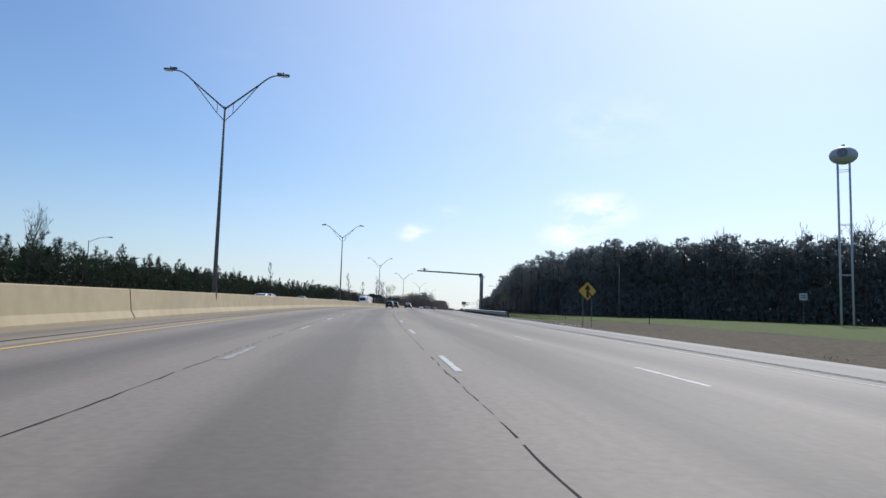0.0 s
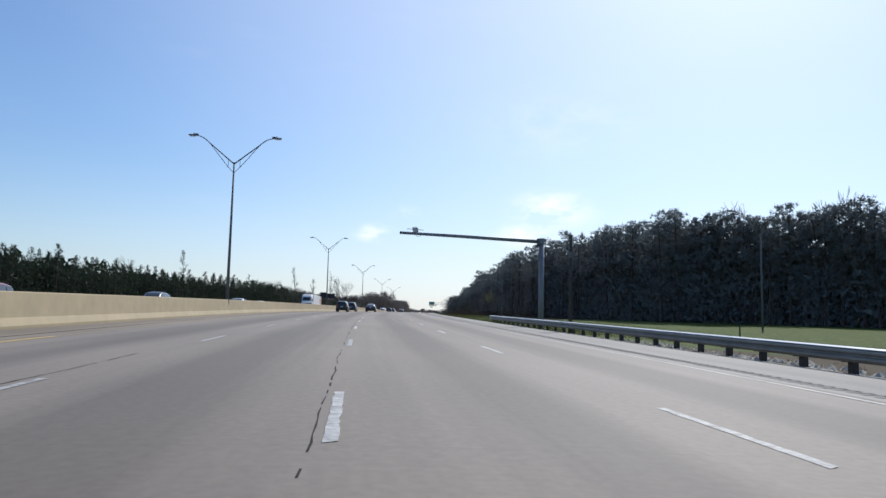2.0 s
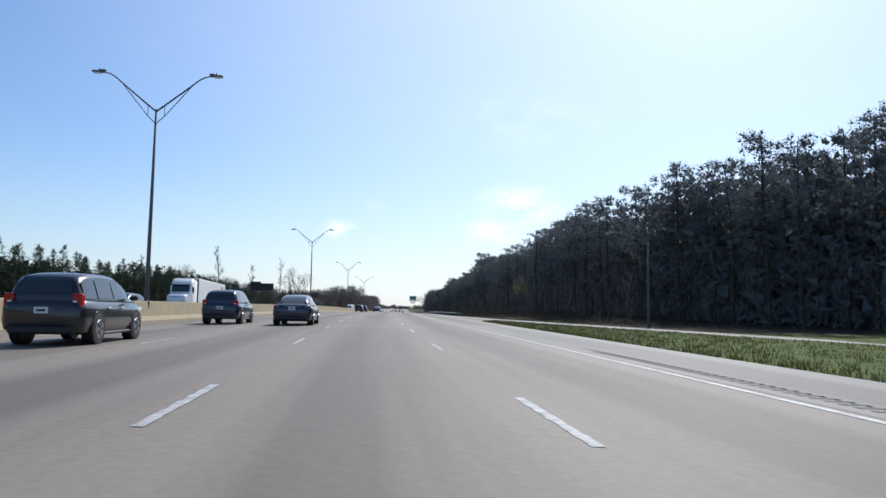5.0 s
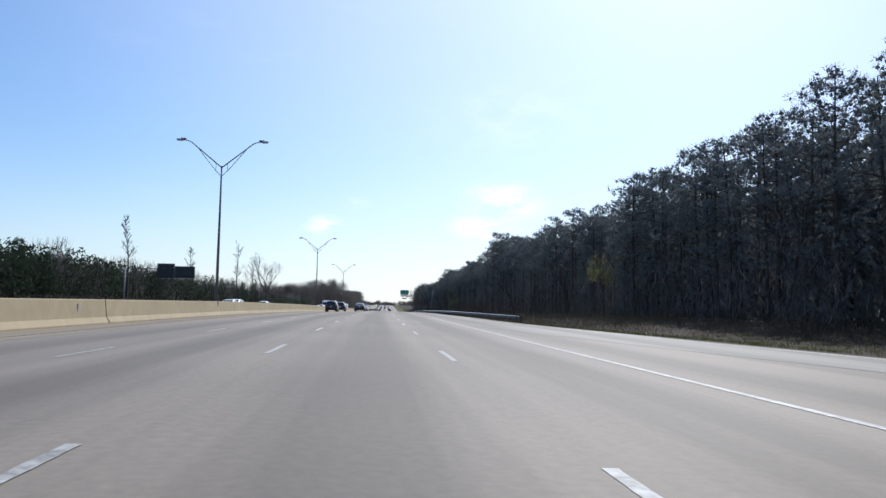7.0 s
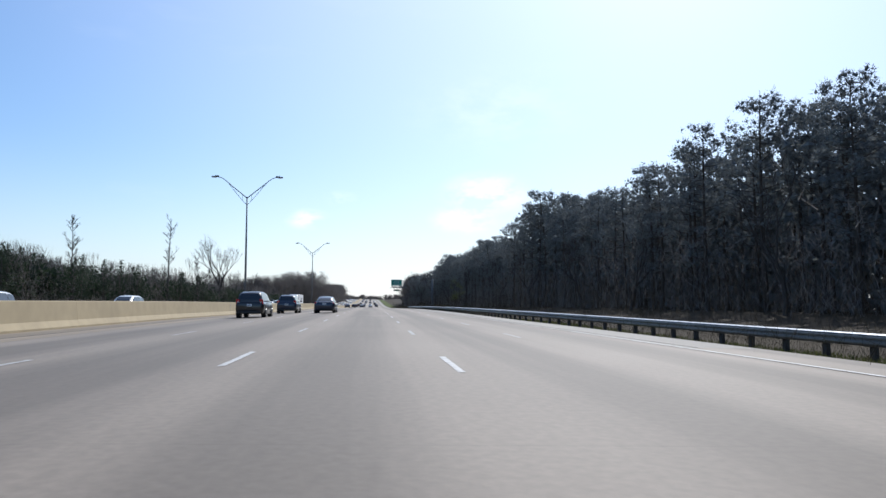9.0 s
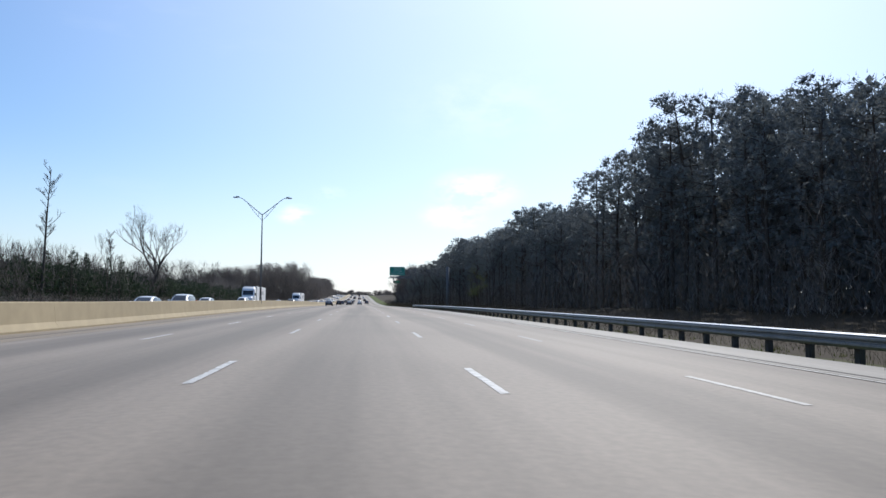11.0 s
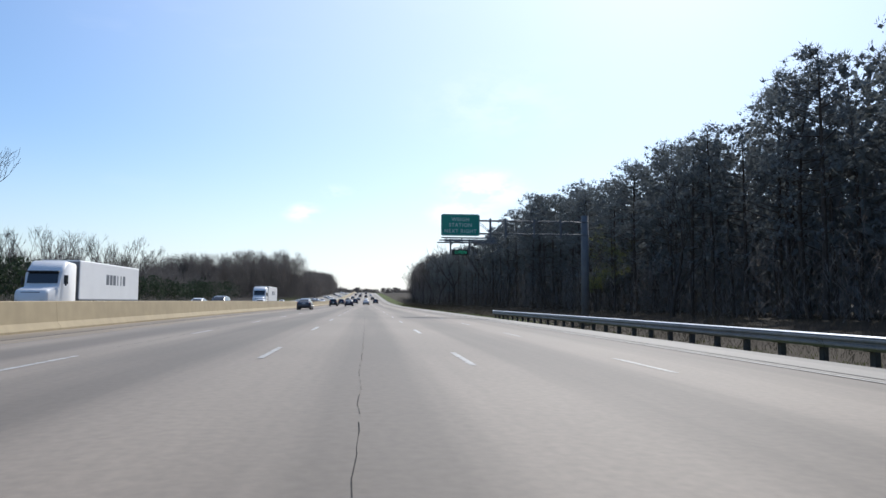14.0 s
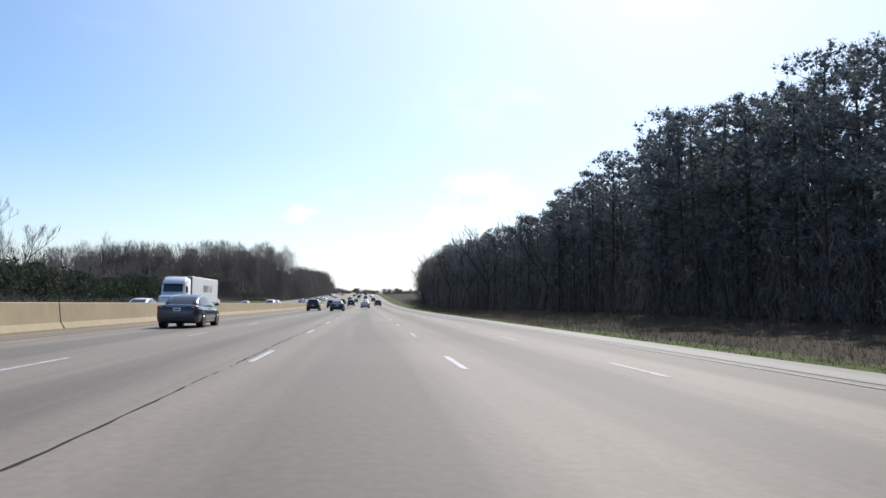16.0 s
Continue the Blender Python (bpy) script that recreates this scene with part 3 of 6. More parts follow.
dash_line(0.0, -40, 1400, 0.15, main_road)
dash_line(-3.66, -40, 1400, 1.3, main_road, drift=lambda s: float(np.interp(s, (60, 130, 235, 380, 520), (0.0, -0.85, -1.9, -2.6, -2.4))))
dash_line(3.66, -40, 1400, -0.3, main_road)
faded = [q.copy() for q in dash_meshes]
for q in faded:
    q.materials[0] = PAINT_FADED
dash_line(7.0, 296, 1400, -0.9, main_road, meshes=faded)
for uo in (-16.6, -20.2, -23.8, -27.2):
    dash_line(uo, -40, 1400, 3.0, far_road, near_end=-100)


def crack(s0, s1, u, seed, w=0.03, share=0.62, wander=1.0):
    """A sealed crack that wanders along a lane joint."""
    rnd = random.Random(seed)
    verts, faces = [], []
    s, off = s0, 0.0
    while s < s1:
        off = 0.75 * off + rnd.uniform(-0.05, 0.05) * wander
        ww = w * rnd.uniform(0.3, 1.5)
        verts += [road(s, u + off - ww, 0.0045), road(s, u + off + ww, 0.0045)]
        s += rnd.uniform(0.18, 0.5)
    for i in range(len(verts) // 2 - 1):
        if rnd.random() < share:
            faces.append((2 * i, 2 * i + 1, 2 * i + 3, 2 * i + 2))
    link("crack", mesh_of("crack", verts, faces, TAR), main_road, label="dark sealed crack")


for n_, (a_, b_, u_, w_, share_) in enumerate([(-12, 60, -0.2, 0.009, 0.78), (-12, 70, -3.85, 0.010, 0.78), (60, 120, -0.15, 0.009, 0.62), (100, 190, -3.8, 0.008, 0.5), (420, 490, 1.75, 0.004, 0.7), (455, 500, -3.8, 0.008, 0.5), (500, 640, -0.2, 0.014, 0.85), (-10, 90, 7.9, 0.008, 0.5)]):
    crack(a_, b_, u_, 100 + n_, w_, share_, 0.3)

# ---- median barrier with expansion joints ----
prof = [(-0.34, -0.4), (-0.34, 0.08), (-0.20, 0.33), (-0.12, 1.10), (-0.10, 1.13), (0.10, 1.13), (0.12, 1.10), (0.20, 0.33), (0.34, 0.08), (0.34, -0.4)]


def barrier_run(s0, s1):
    verts, faces = [], []
    ss = steps(s0, s1, 4.0)
    for s in ss:
        for du, z in prof:
            p = road(s, -10.45 + du)
            p.z = rise(s) - 0.15 + z + median_lift(s)
            verts.append(p)
    n = len(prof)
    for i in range(len(ss) - 1):
        for k in range(n - 1):
            faces.append((i * n + k, i * n + k + 1, (i + 1) * n + k + 1, (i + 1) * n + k))
    faces.append(tuple(range(n)))
    faces.append(tuple(reversed(range((len(ss) - 1) * n, len(ss) * n))))
    return mesh_of("barrier_segment", verts, faces, BARRIER)


barrier = empty("median_barrier", label="tan concrete median barrier with expansion joints", category="barrier")
cuts = [-60.0, -13.5] + [17.0 + 30.5 * k for k in range(7)] + [225.0] + [252.0 + 30.9 * k for k in range(9)] + [530.0 + 30.5 * k for k in range(4)] + [811.5, 1001.5, 1191.5, 1400.0]
OPEN_JOINTS = (17.0, 252.0, 530.0)  # joints that gape and have shed their filler
for a_, b_ in zip(cuts, cuts[1:]):
    gap = 0.045 if a_ in OPEN_JOINTS else 0.006
    sg = link("segment", barrier_run(a_ + gap, b_ - 0.006), barrier)
    if a_ in OPEN_JOINTS:
        bmj = bmesh.new()
        lip = [(x + 0.004, z) for x, z in prof if x > 0 and z > -0.1]
        for (x0, z0), (x1, z1) in zip(lip, lip[1:]):
            bend = lambda z: 0.30 * max(0.0, 0.45 - z)
            bmj.faces.new([bmj.verts.new(v) for v in ((x0, -0.035 + bend(z0), z0), (x0, 0.055 + bend(z0), z0), (x1, 0.055 + bend(z1), z1), (x1, -0.035 + bend(z1), z1))])
        mj = at_road(a_, -10.45)
        mj.translation.z = rise(a_) - 0.15 + median_lift(a_)
        link("joint_gap", bm_mesh("joint_gap", bmj, TAR), sg, mj, "dark open joint")
for s_ in (51.5, 150.5, 249.0, 347.5, 446.0, 544.5):
    mj = at_road(s_, -10.45 + 0.168)
    mj.translation.z = rise(s_) - 0.15 + median_lift(s_)
    link("access_cover", bm_mesh("access_cover", box(0.02, 0.30, 0.50, z=0.45, bevel=0.006), STONE), barrier, mj, "pale cover plate")


# ---- double-arm median lamps ----
def median_lamp():
    lamp = empty("street_lamp", label="tall grey steel lamp with two curved truss arms", category="street lamp", group="median lamps")
    part("base_plate", box(0.22, 0.42, 0.05, z=0.17, bevel=0.01), STEEL, lamp)
    # black plate on the barrier face paints the shade in the pole's slot
    part("base_slot", box(0.04, 0.17, 0.42, x=0.140, z=-0.24, bevel=0.008), TRIM, lamp, "dark plate standing for the shaded slot in the barrier")
    part("base_door", box(0.02, 0.16, 0.30, x=0.13, z=0.28, bevel=0.006), TRIM, lamp)
    part("pole", tube([(0, 0, 0), (0, 0, 5.0), (0, 0, 10.6)], [0.125, 0.095, 0.062], 10), DARK_STEEL, lamp, smooth=True)
    for sgn in (-1, 1):
        pts = [(sgn * x, 0, 10.48 + z) for x, z in ((0.0, 0.0), (0.4, 0.31), (0.8, 0.63), (1.35, 1.07), (1.87, 1.49), (2.15, 1.73), (2.38, 1.90), (2.62, 2.02), (2.9, 2.08))]
        arm = part("arm", tube(pts, [0.052 - 0.018 * i / 8 for i in range(9)], 7), DARK_STEEL, lamp, smooth=True)
        part("brace", tube([(0, 0, 9.78), (sgn * 0.5, 0, 10.28), (sgn * 1.2, 0, 11.12), (sgn * 1.87, 0, 11.94)], 0.026, 6), STEEL, arm)
        part("strut", tube([(sgn * 0.45, 0, 10.23), (sgn * 0.45, 0, 10.83)], 0.02, 6), STEEL, arm)
        head = bmesh.new()
        box(0.72, 0.26, 0.10, x=sgn * 3.22, z=12.54, bevel=0.04, segments=2, bm=head)
        box(0.3, 0.2, 0.08, x=sgn * 2.98, z=12.63, bevel=0.03, bm=head)
        hd = part("lamp_head", head, DARK_STEEL, lamp, "grey cobra lamp head")
        part("lens", box(0.42, 0.22, 0.05, x=sgn * 3.3, z=12.485, bevel=0.02), HEAD_LENS, hd)
        part("photocell", tube([(sgn * 3.2, 0, 12.66), (sgn * 3.2, 0, 12.75)], 0.04, 8), TRIM, hd)
    return lamp


lamp0 = median_lamp()
first = True
for k in range(6):
    s = 31.1 + 80.9 * k + (-0.2, 0.5, 0.5, 1.4, 1.0, 0.5)[k]
    m = at_road(s, -10.45)
    m.translation.z = rise(s) + 0.80 + median_lift(s)
    if first:
        lamp0.matrix_basis = m @ Matrix.Diagonal((1.0, 1.0, 1.03, 1.0))
        first = False
    else:
        copy_thing(lamp0, m)


# ---- guardrails ----
def guardrail(s0, s1, line, z0):
    """A galvanised corrugated rail on timber posts; z0: the ground at its foot under the paving's line."""
    rail = empty("guardrail", label="galvanised corrugated steel guardrail on dark timber posts", category="guardrail")
    wp = [(0.0, 0.0), (-0.03, 0.03), (-0.075, 0.07), (-0.075, 0.11), (-0.02, 0.155), (-0.02, 0.175), (-0.075, 0.22), (-0.075, 0.26), (-0.03, 0.30), (0.0, 0.325)]
    post_me = bm_mesh("post", box(0.15, 0.20, 1.0, bevel=0.012), POST_WOOD)
    block_me = bm_mesh("block", box(0.18, 0.15, 0.36, bevel=0.012), POST_WOOD)
    s = s0
    off = line if callable(line) else (lambda s: line)
    fz = lambda s: road(s, off(s)).z + z0 - 0.04 * max(0.0, off(s) - 13.5)
    while s < s1 - 1:
        e = min(s + 7.62, s1)
        ss = steps(s, e, 1.9)
        verts, faces = [], []
        for q in ss:
            for du, dz in wp + [(a + 0.012, b) for a, b in reversed(wp)]:
                p = road(q, off(q) - 0.17 + du)
                p.z = fz(q) + 0.38 + dz
                verts.append(p)
        n = 2 * len(wp)
        for i in range(len(ss) - 1):
            for k in range(n):
                faces.append((i * n + k, i * n + (k + 1) % n, (i + 1) * n + (k + 1) % n, (i + 1) * n + k))
        faces.append(tuple(range(n)))
        faces.append(tuple(reversed(range((len(ss) - 1) * n, len(ss) * n))))
        rl = link("rail", mesh_of("rail", verts, faces, RAIL_STEEL), rail)
        # top fold, tilted up to the road, with the glint painted in
        lv, lf = [], []
        for q in ss:
            for du, dz in ((-0.222, 0.694), (-0.218, 0.704), (-0.165, 0.735), (-0.158, 0.700)):
                p = road(q, off(q) + du)
                p.z = fz(q) + dz
                lv.append(p)
        for i in range(len(ss) - 1):
            lf += [(4 * i + k, 4 * i + (k + 1) % 4, 4 * i + 4 + (k + 1) % 4, 4 * i + 4 + k) for k in range(4)]
        link("rolled_edge", mesh_of("rolled_edge", lv, lf, LIP_GLINT), rl, label="top fold with the sun's glint put into its colour")
        s = e
    s = s0 + 0.3
    while s < s1:
        m = at_road(s, off(s) + 0.12)
        m.translation.z = fz(s) - 0.28
        link("post", post_me, rail, m)
        m = at_road(s, off(s) - 0.05)
        m.translation.z = fz(s) + 0.36
        link("block", block_me, rail, m)
        s += 1.905
    # turned-down end shoe
    m = at_road(s0 - 0.1, off(s0) - 0.16)
    m.translation.z = fz(s0) + 0.36
    link("end_shoe", bm_mesh("end_shoe", box(0.16, 0.5, 0.4, bevel=0.05, segments=2), STEEL), rail, m)
    return rail


guardrail(63.4, 121.0, 11.5, -0.12)
guardrail(RAIL_START, 504.0, lambda s: float(np.interp(s, FLARE_S, FLARE_U)), -0.14)


# ---- pole arm with a traffic sensor ----
def sensor_gantry():
    g = empty("sensor_gantry", at_road(108.2, 13.1, -0.2), label="grey steel mast arm with a box-shaped traffic sensor", category="mast arm")
    g.matrix_basis.translation.z = rise(108.2) - 0.85
    part("column", tube([(0, 0, 0), (0, 0, 3), (0, 0, 7.0)], [0.22, 0.205, 0.19], 14), STEEL, g, smooth=True)
    part("footing", tube([(0, 0, -0.3), (0, 0, 0.25)], 0.42, 16), BARRIER, g, "round concrete footing")
    part("cap", box(0.40, 0.40, 0.42, z=6.66, bevel=0.03), STEEL, g)
    part("arm", tube([(-0.2, 0, 6.85), (-5.5, 0.2, 7.05), (-10.5, 0.4, 7.22)], [0.15, 0.125, 0.10], 12), STEEL, g, smooth=True)
    part("flange", box(0.10, 0.44, 0.46, x=-0.27, z=6.60, bevel=0.02), DARK_STEEL, g)
    part("gusset", box(0.16, 0.10, 0.22, x=-0.27, z=6.42, bevel=0.02), DARK_STEEL, g)
    part("sensor_box", box(0.34, 0.42, 0.36, x=0, y=0, z=-0.18, bevel=0.05, segments=2), SENSOR_GREY, g, "grey sensor box tilted on the arm", m=pose(-9.4, 0.38, 7.48, 18, -16, 12))
    part("bracket", tube([(-9.4, 0.38, 7.15), (-9.4, 0.38, 7.36)], 0.04, 8), DARK_STEEL, g)
    part("cable_loop", tube([(-9.2 + 0.22 * math.cos(a), 0.36, 7.14 + 0.16 * math.sin(a)) for a in [math.pi + i * math.pi / 8 for i in range(9)]], 0.012, 6), TRIM, g)
    part("antenna", tube([(-10.0, 0.38, 7.52), (-8.8, 0.38, 7.46)], 0.02, 6), DARK_STEEL, g)
    part("arm_end_cap", tube([(-10.48, 0.4, 7.219), (-10.55, 0.4, 7.221)], 0.115, 12), STEEL, g)


sensor_gantry()


# ---- yellow merge sign ----
def merge_sign():
    m = at_road(42.8, 14.3)
    m.translation.z = ground_z(42.8, 14.3) - 0.05
    g = empty("warning_sign", m, label="yellow diamond merging-traffic sign on two thin posts", category="road sign")
    for x in (-0.33, 0.33):
        part("post", tube([(x, 0.03, 0), (x, 0.03, 2.85)], 0.026, 6), STEEL, g)
    r = 0.70
    zc = 2.85
    bm = bmesh.new()
    vs = [bm.verts.new(v) for v in ((0, 0, zc - r), (r, 0, zc), (0, 0, zc + r), (-r, 0, zc))]
    f = bm.faces.new(vs)
    bmesh.ops.bevel(bm, geom=list(bm.verts), offset=0.09, segments=3, profile=0.5, affect="VERTICES")
    ex = bmesh.ops.extrude_face_region(bm, geom=bm.faces[:])
    bmesh.ops.translate(bm, verts=[v for v in ex["geom"] if isinstance(v, bmesh.types.BMVert)], vec=(0, 0.006, 0))
    panel = part("panel", bm, SIGN_YELLOW, g)
    bm = bmesh.new()
    for pts in (((-0.09, -0.5), (0.09, -0.5), (0.09, 0.12), (-0.09, 0.12)), ((-0.23, 0.10), (0.23, 0.10), (0.0, 0.52)), ((0.09, -0.22), (0.36, -0.5), (0.50, -0.5), (0.09, -0.04))):
        bm.faces.new([bm.verts.new((x, -0.005, zc + z)) for x, z in pts])
    part("arrow", bm, SIGN_BLACK, panel, "black merging arrow")


merge_sign()


# ---- overhead weigh station sign on a cantilever truss ----
def lettering(name, text, size, mat, parent, m, bold=0.004):
    c = bpy.data.curves.new(name, "FONT")
    c.body, c.size, c.align_x, c.align_y = text, size, "CENTER", "CENTER"
    c.extrude, c.offset, c.space_character = 0.004, bold, 1.12
    c.materials.append(mat)
    ob = new(name, c)
    ob.matrix_basis = m
    ob.parent = parent
    return ob


def weigh_sign():
    S, U = 497.9, 9.58
    m = at_road(S, U)
    m.translation.z = 0.25
    g = empty("overhead_sign", m, label="green weigh station sign on a galvanised cantilever truss", category="road sign")
    XC = 20.4 - U  # the column, to the right of the panel's middle
    part("column", tube([(XC, 0.4, -1.3), (XC, 0.4, 4), (XC, 0.4, 8.15)], [0.34, 0.33, 0.31], 16), DARK_STEEL, g, smooth=True)
    part("footing", tube([(XC, 0.4, -1.5), (XC, 0.4, -0.82)], 0.62, 18), BARRIER, g, "round concrete footing")
    for zc in (6.5, 7.6):
        for y in (0.1, 0.8):
            part("chord", tube([(XC + 0.3, y, zc), (-1.3, y, zc)], 0.04, 8), DARK_STEEL, g)
    x = XC - 0.6
    up = True
    while x > 0.0:
        for y in (0.1, 0.8):
            part("web", tube([(x, y, 6.5 if up else 7.6), (x - 1.25, y, 7.6 if up else 6.5)], 0.02, 6), DARK_STEEL, g)
        part("batten", tube([(x, 0.1, 7.6), (x - 1.25, 0.8, 7.6)], 0.022, 6), STEEL, g)
        x -= 1.25
        up = not up
    for x in (2.55, 3.85, 6.3, 8.6):
        part("hanger", box(0.17, 0.12, 1.6, x=x, y=0.02, z=6.15, bevel=0.01), DARK_STEEL, g)
    bm = box(3.25, 0.05, 1.82, z=6.24)
    bmesh.ops.bevel(bm, geom=[e for e in bm.edges if abs(e.verts[0].co.y - e.verts[1].co.y) > 0.01], offset=0.16, segments=4, profile=0.5, affect="EDGES")
    panel = part("panel", bm, GREEN_SIGN, g, "green reflective panel with white legend", m=Matrix.Translation((0, -0.12, 0)))
    # white border
    bmb = bmesh.new()
    for w, h in ((3.17, 1.74),):
        outer, inner = [], []
        for (cx, cz, a0) in ((w / 2 - 0.14, h / 2 - 0.14, 0), (-w / 2 + 0.14, h / 2 - 0.14, 90), (-w / 2 + 0.14, -h / 2 + 0.14, 180), (w / 2 - 0.14, -h / 2 + 0.14, 270)):
            for i in range(5):
                a = radians(a0 + 22.5 * i)
                outer.append((cx + 0.14 * math.cos(a), cz + 0.14 * math.sin(a)))
                inner.append((cx + 0.115 * math.cos(a), cz + 0.115 * math.sin(a)))
        vo = [bmb.verts.new((x, -0.15, 7.15 + z)) for x, z in outer]
        vi = [bmb.verts.new((x, -0.15, 7.15 + z)) for x, z in inner]
        for i in range(len(vo)):
            j = (i + 1) % len(vo)
            bmb.faces.new((vo[i], vo[j], vi[j], vi[i]))
    part("border", bmb, LEGEND_GREY, g, "thin white border")
    for txt, z in (("WEIGH", 7.60), ("STATION", 7.13), ("NEXT RIGHT", 6.62)):
        lettering("legend", txt, 0.43, LEGEND_GREY, g, pose(0, -0.152, z, 90, 0, 0))
    # catwalk with lamp rail under the panel
    for y, z, x0 in ((-0.20, 6.02, -1.6), (-0.50, 5.78, -1.8), (-0.82, 5.56, -2.0)):
        part("walkway_rail", box(3.1 - x0, 0.07, 0.10, x=(3.1 + x0) / 2, y=y, z=z, bevel=0.008), DARK_STEEL, g)
    for k in range(5):
        part("grating_bar", box(4.3, 0.02, 0.035, x=0.75, y=-0.30 - 0.09 * k, z=5.94 - 0.066 * k), DARK_STEEL, g)
    for x in (-1.2, 0.1, 1.4, 2.7):
        part("bracket", tube([(x, -0.05, 6.08), (x, -0.82, 5.58)], 0.035, 6), DARK_STEEL, g)
    for x in (-0.35, 1.15):
        part("light_box", box(0.42, 0.22, 0.12, x=x, y=-0.90, z=5.66, bevel=0.03), STEEL, g, "grey sign lamp housing")
    for x in (-0.81, 0.78):
        part("drop_post", box(0.13, 0.10, 1.32, x=x, y=0.02, z=4.68, bevel=0.01), DARK_STEEL, g)
        part("knee_brace", tube([(x, 0.0, 5.45), (x + 0.5, 0.0, 5.95)], 0.045, 6), DARK_STEEL, g)
    for z in (4.74, 5.06):
        part("bracket", box(0.24, 0.06, 0.05, x=-0.66, y=-0.05, z=z, bevel=0.006), STEEL, g)
    sub = part("message_box", box(1.36, 0.18, 0.46, x=-0.02, y=-0.12, z=4.62, bevel=0.02), SIGN_BLACK, g, "black message box with lit green letters")
    lettering("message", "OPEN", 0.36, LED, sub, pose(0.02, -0.216, 4.85, 90, 0, 0), -0.006)


weigh_sign()


# ---- the back of an overhead sign for oncoming traffic ----
def back_sign(s):
    """A taller and a wider panel side by side on a dark truss, lamps on a walkway below."""
    u0 = -29.2
    m = at_road(s, u0)
    m.translation.z = rise(s) - 0.3
    g = empty("overhead_sign", m, label="overhead sign pair seen from its dark ribbed back", category="road sign")
    for x0, x1, z0, z1 in ((-2.66, -0.06, 5.0, 7.1), (-0.06, 2.95, 5.0, 6.72)):
        pn = part("panel", box(x1 - x0 - 0.02, 0.06, z1 - z0, x=(x0 + x1) / 2, z=z0, bevel=0.01), SIGN_BACK, g)
        for i in range(3):
            part("rib", box(0.08, 0.1, z1 - z0 + 0.15, x=x0 + (x1 - x0) * (i + 0.5) / 3, y=-0.09, z=z0 - 0.1), SIGN_BACK, pn)
        part("cap_rail", box(x1 - x0, 0.1, 0.06, x=(x0 + x1) / 2, y=-0.03, z=z1, bevel=0.01), STEEL, pn)
    for z in (5.4, 6.3):
        part("chord", tube([(-7.3, -0.25, z), (3.0, -0.25, z)], 0.06, 8), SIGN_BACK, g)
    part("column", tube([(-7.3, -0.25, -0.6), (-7.3, -0.25, 6.4)], 0.11, 12), STEEL, g, smooth=True)
    part("walkway", box(5.6, 0.7, 0.06, x=0.15, y=0.45, z=4.72), SIGN_BACK, g)
    for x in (-1.7, -0.75, 0.8, 2.3):
        part("light_box", box(0.55, 0.2, 0.12, x=x, y=-0.15, z=4.80, bevel=0.03), STEEL, g, "pale sign lamp housing")


SIGN_BACK = material("dark_sign_back", (0.045, 0.048, 0.055), rough=0.7, metal=0.2, vary=0.2, scale=1.5, fine=25, bump=0.0)


# ---- slip-road lamp, water tower, posts ----
def cobra_lamp(s, u, turn, h=10.4, lift=0.75):
    m = at_road(s, u, 0, turn)
    m.translation.z = ground_z(s, u) - 0.05
    g = empty("street_lamp", m, label="single-arm grey steel lamp beside the slip road", category="street lamp")
    part("pole", tube([(0, 0, 0), (0, 0, h)], [0.11, 0.07], 10), DARK_STEEL, g, smooth=True)
    part("base_plate", box(0.4, 0.4, 0.06, bevel=0.01), STEEL, g)
    part("arm", tube([(0, 0, h - 0.3)] + [(-0.35 - 0.45 * i, 0, h - 0.1 + lift * (1 - (1 - i / 6) ** 2)) for i in range(7)], 0.04, 7), STEEL, g, smooth=True)
    hd = part("lamp_head", box(0.75, 0.28, 0.13, x=-3.4, z=h + lift - 0.17, bevel=0.05, segments=2), DARK_STEEL, g)
    part("lens", box(0.4, 0.2, 0.05, x=-3.5, z=h + lift - 0.22, bevel=0.02), HEAD_LENS, hd)


cobra_lamp(213.0, 25.2, 0, 7.6)
cobra_lamp(130.0, 41.9, 0, 10.5, 2.45)
cobra_lamp(108.0, -51.0, 180, 9.0)


def water_tower():
    g = empty("water_tower", pose(69.2, 123.5, rise(124.0) - 0.9, 0, 0, -25), label="grey ellipsoid water tank on tall tubular legs", category="water tower")
    bm = bmesh.new()
    bmesh.ops.create_uvsphere(bm, u_segments=28, v_segments=16, radius=1.0, matrix=Matrix.Translation((0, 0, 30.6)) @ Matrix.Diagonal((2.35, 2.35, 1.60, 1)))
    tank = part("tank", bm, TANK_PAINT, g, smooth=True)
    bm = bmesh.new()
    bmesh.ops.create_circle(bm, cap_ends=True, radius=0.85, segments=20, matrix=pose(-0.10, -2.33, 30.70, 84, 0, 0))
    part("emblem", bm, STEEL, tank, "faded round emblem")
    for x in (-0.95, 0.95):
        for y in (-0.9, 0.9):
            part("leg", tube([(x, y, 0), (x, y, 28.95)], 0.17, 10), TANK_PAINT, g, smooth=True)
    for z in (27.8, 18.0, 9.0):
        part("tie", tube([(-0.95, -0.9, z), (0.95, -0.9, z), (0.95, 0.9, z), (-0.95, 0.9, z), (-0.95, -0.9, z)], 0.05, 6), TANK_PAINT, g)
    part("hatch", tube([(0, 0, 32.3), (0, 0, 32.6)], 0.3, 12), TANK_PAINT, tank)


water_tower()


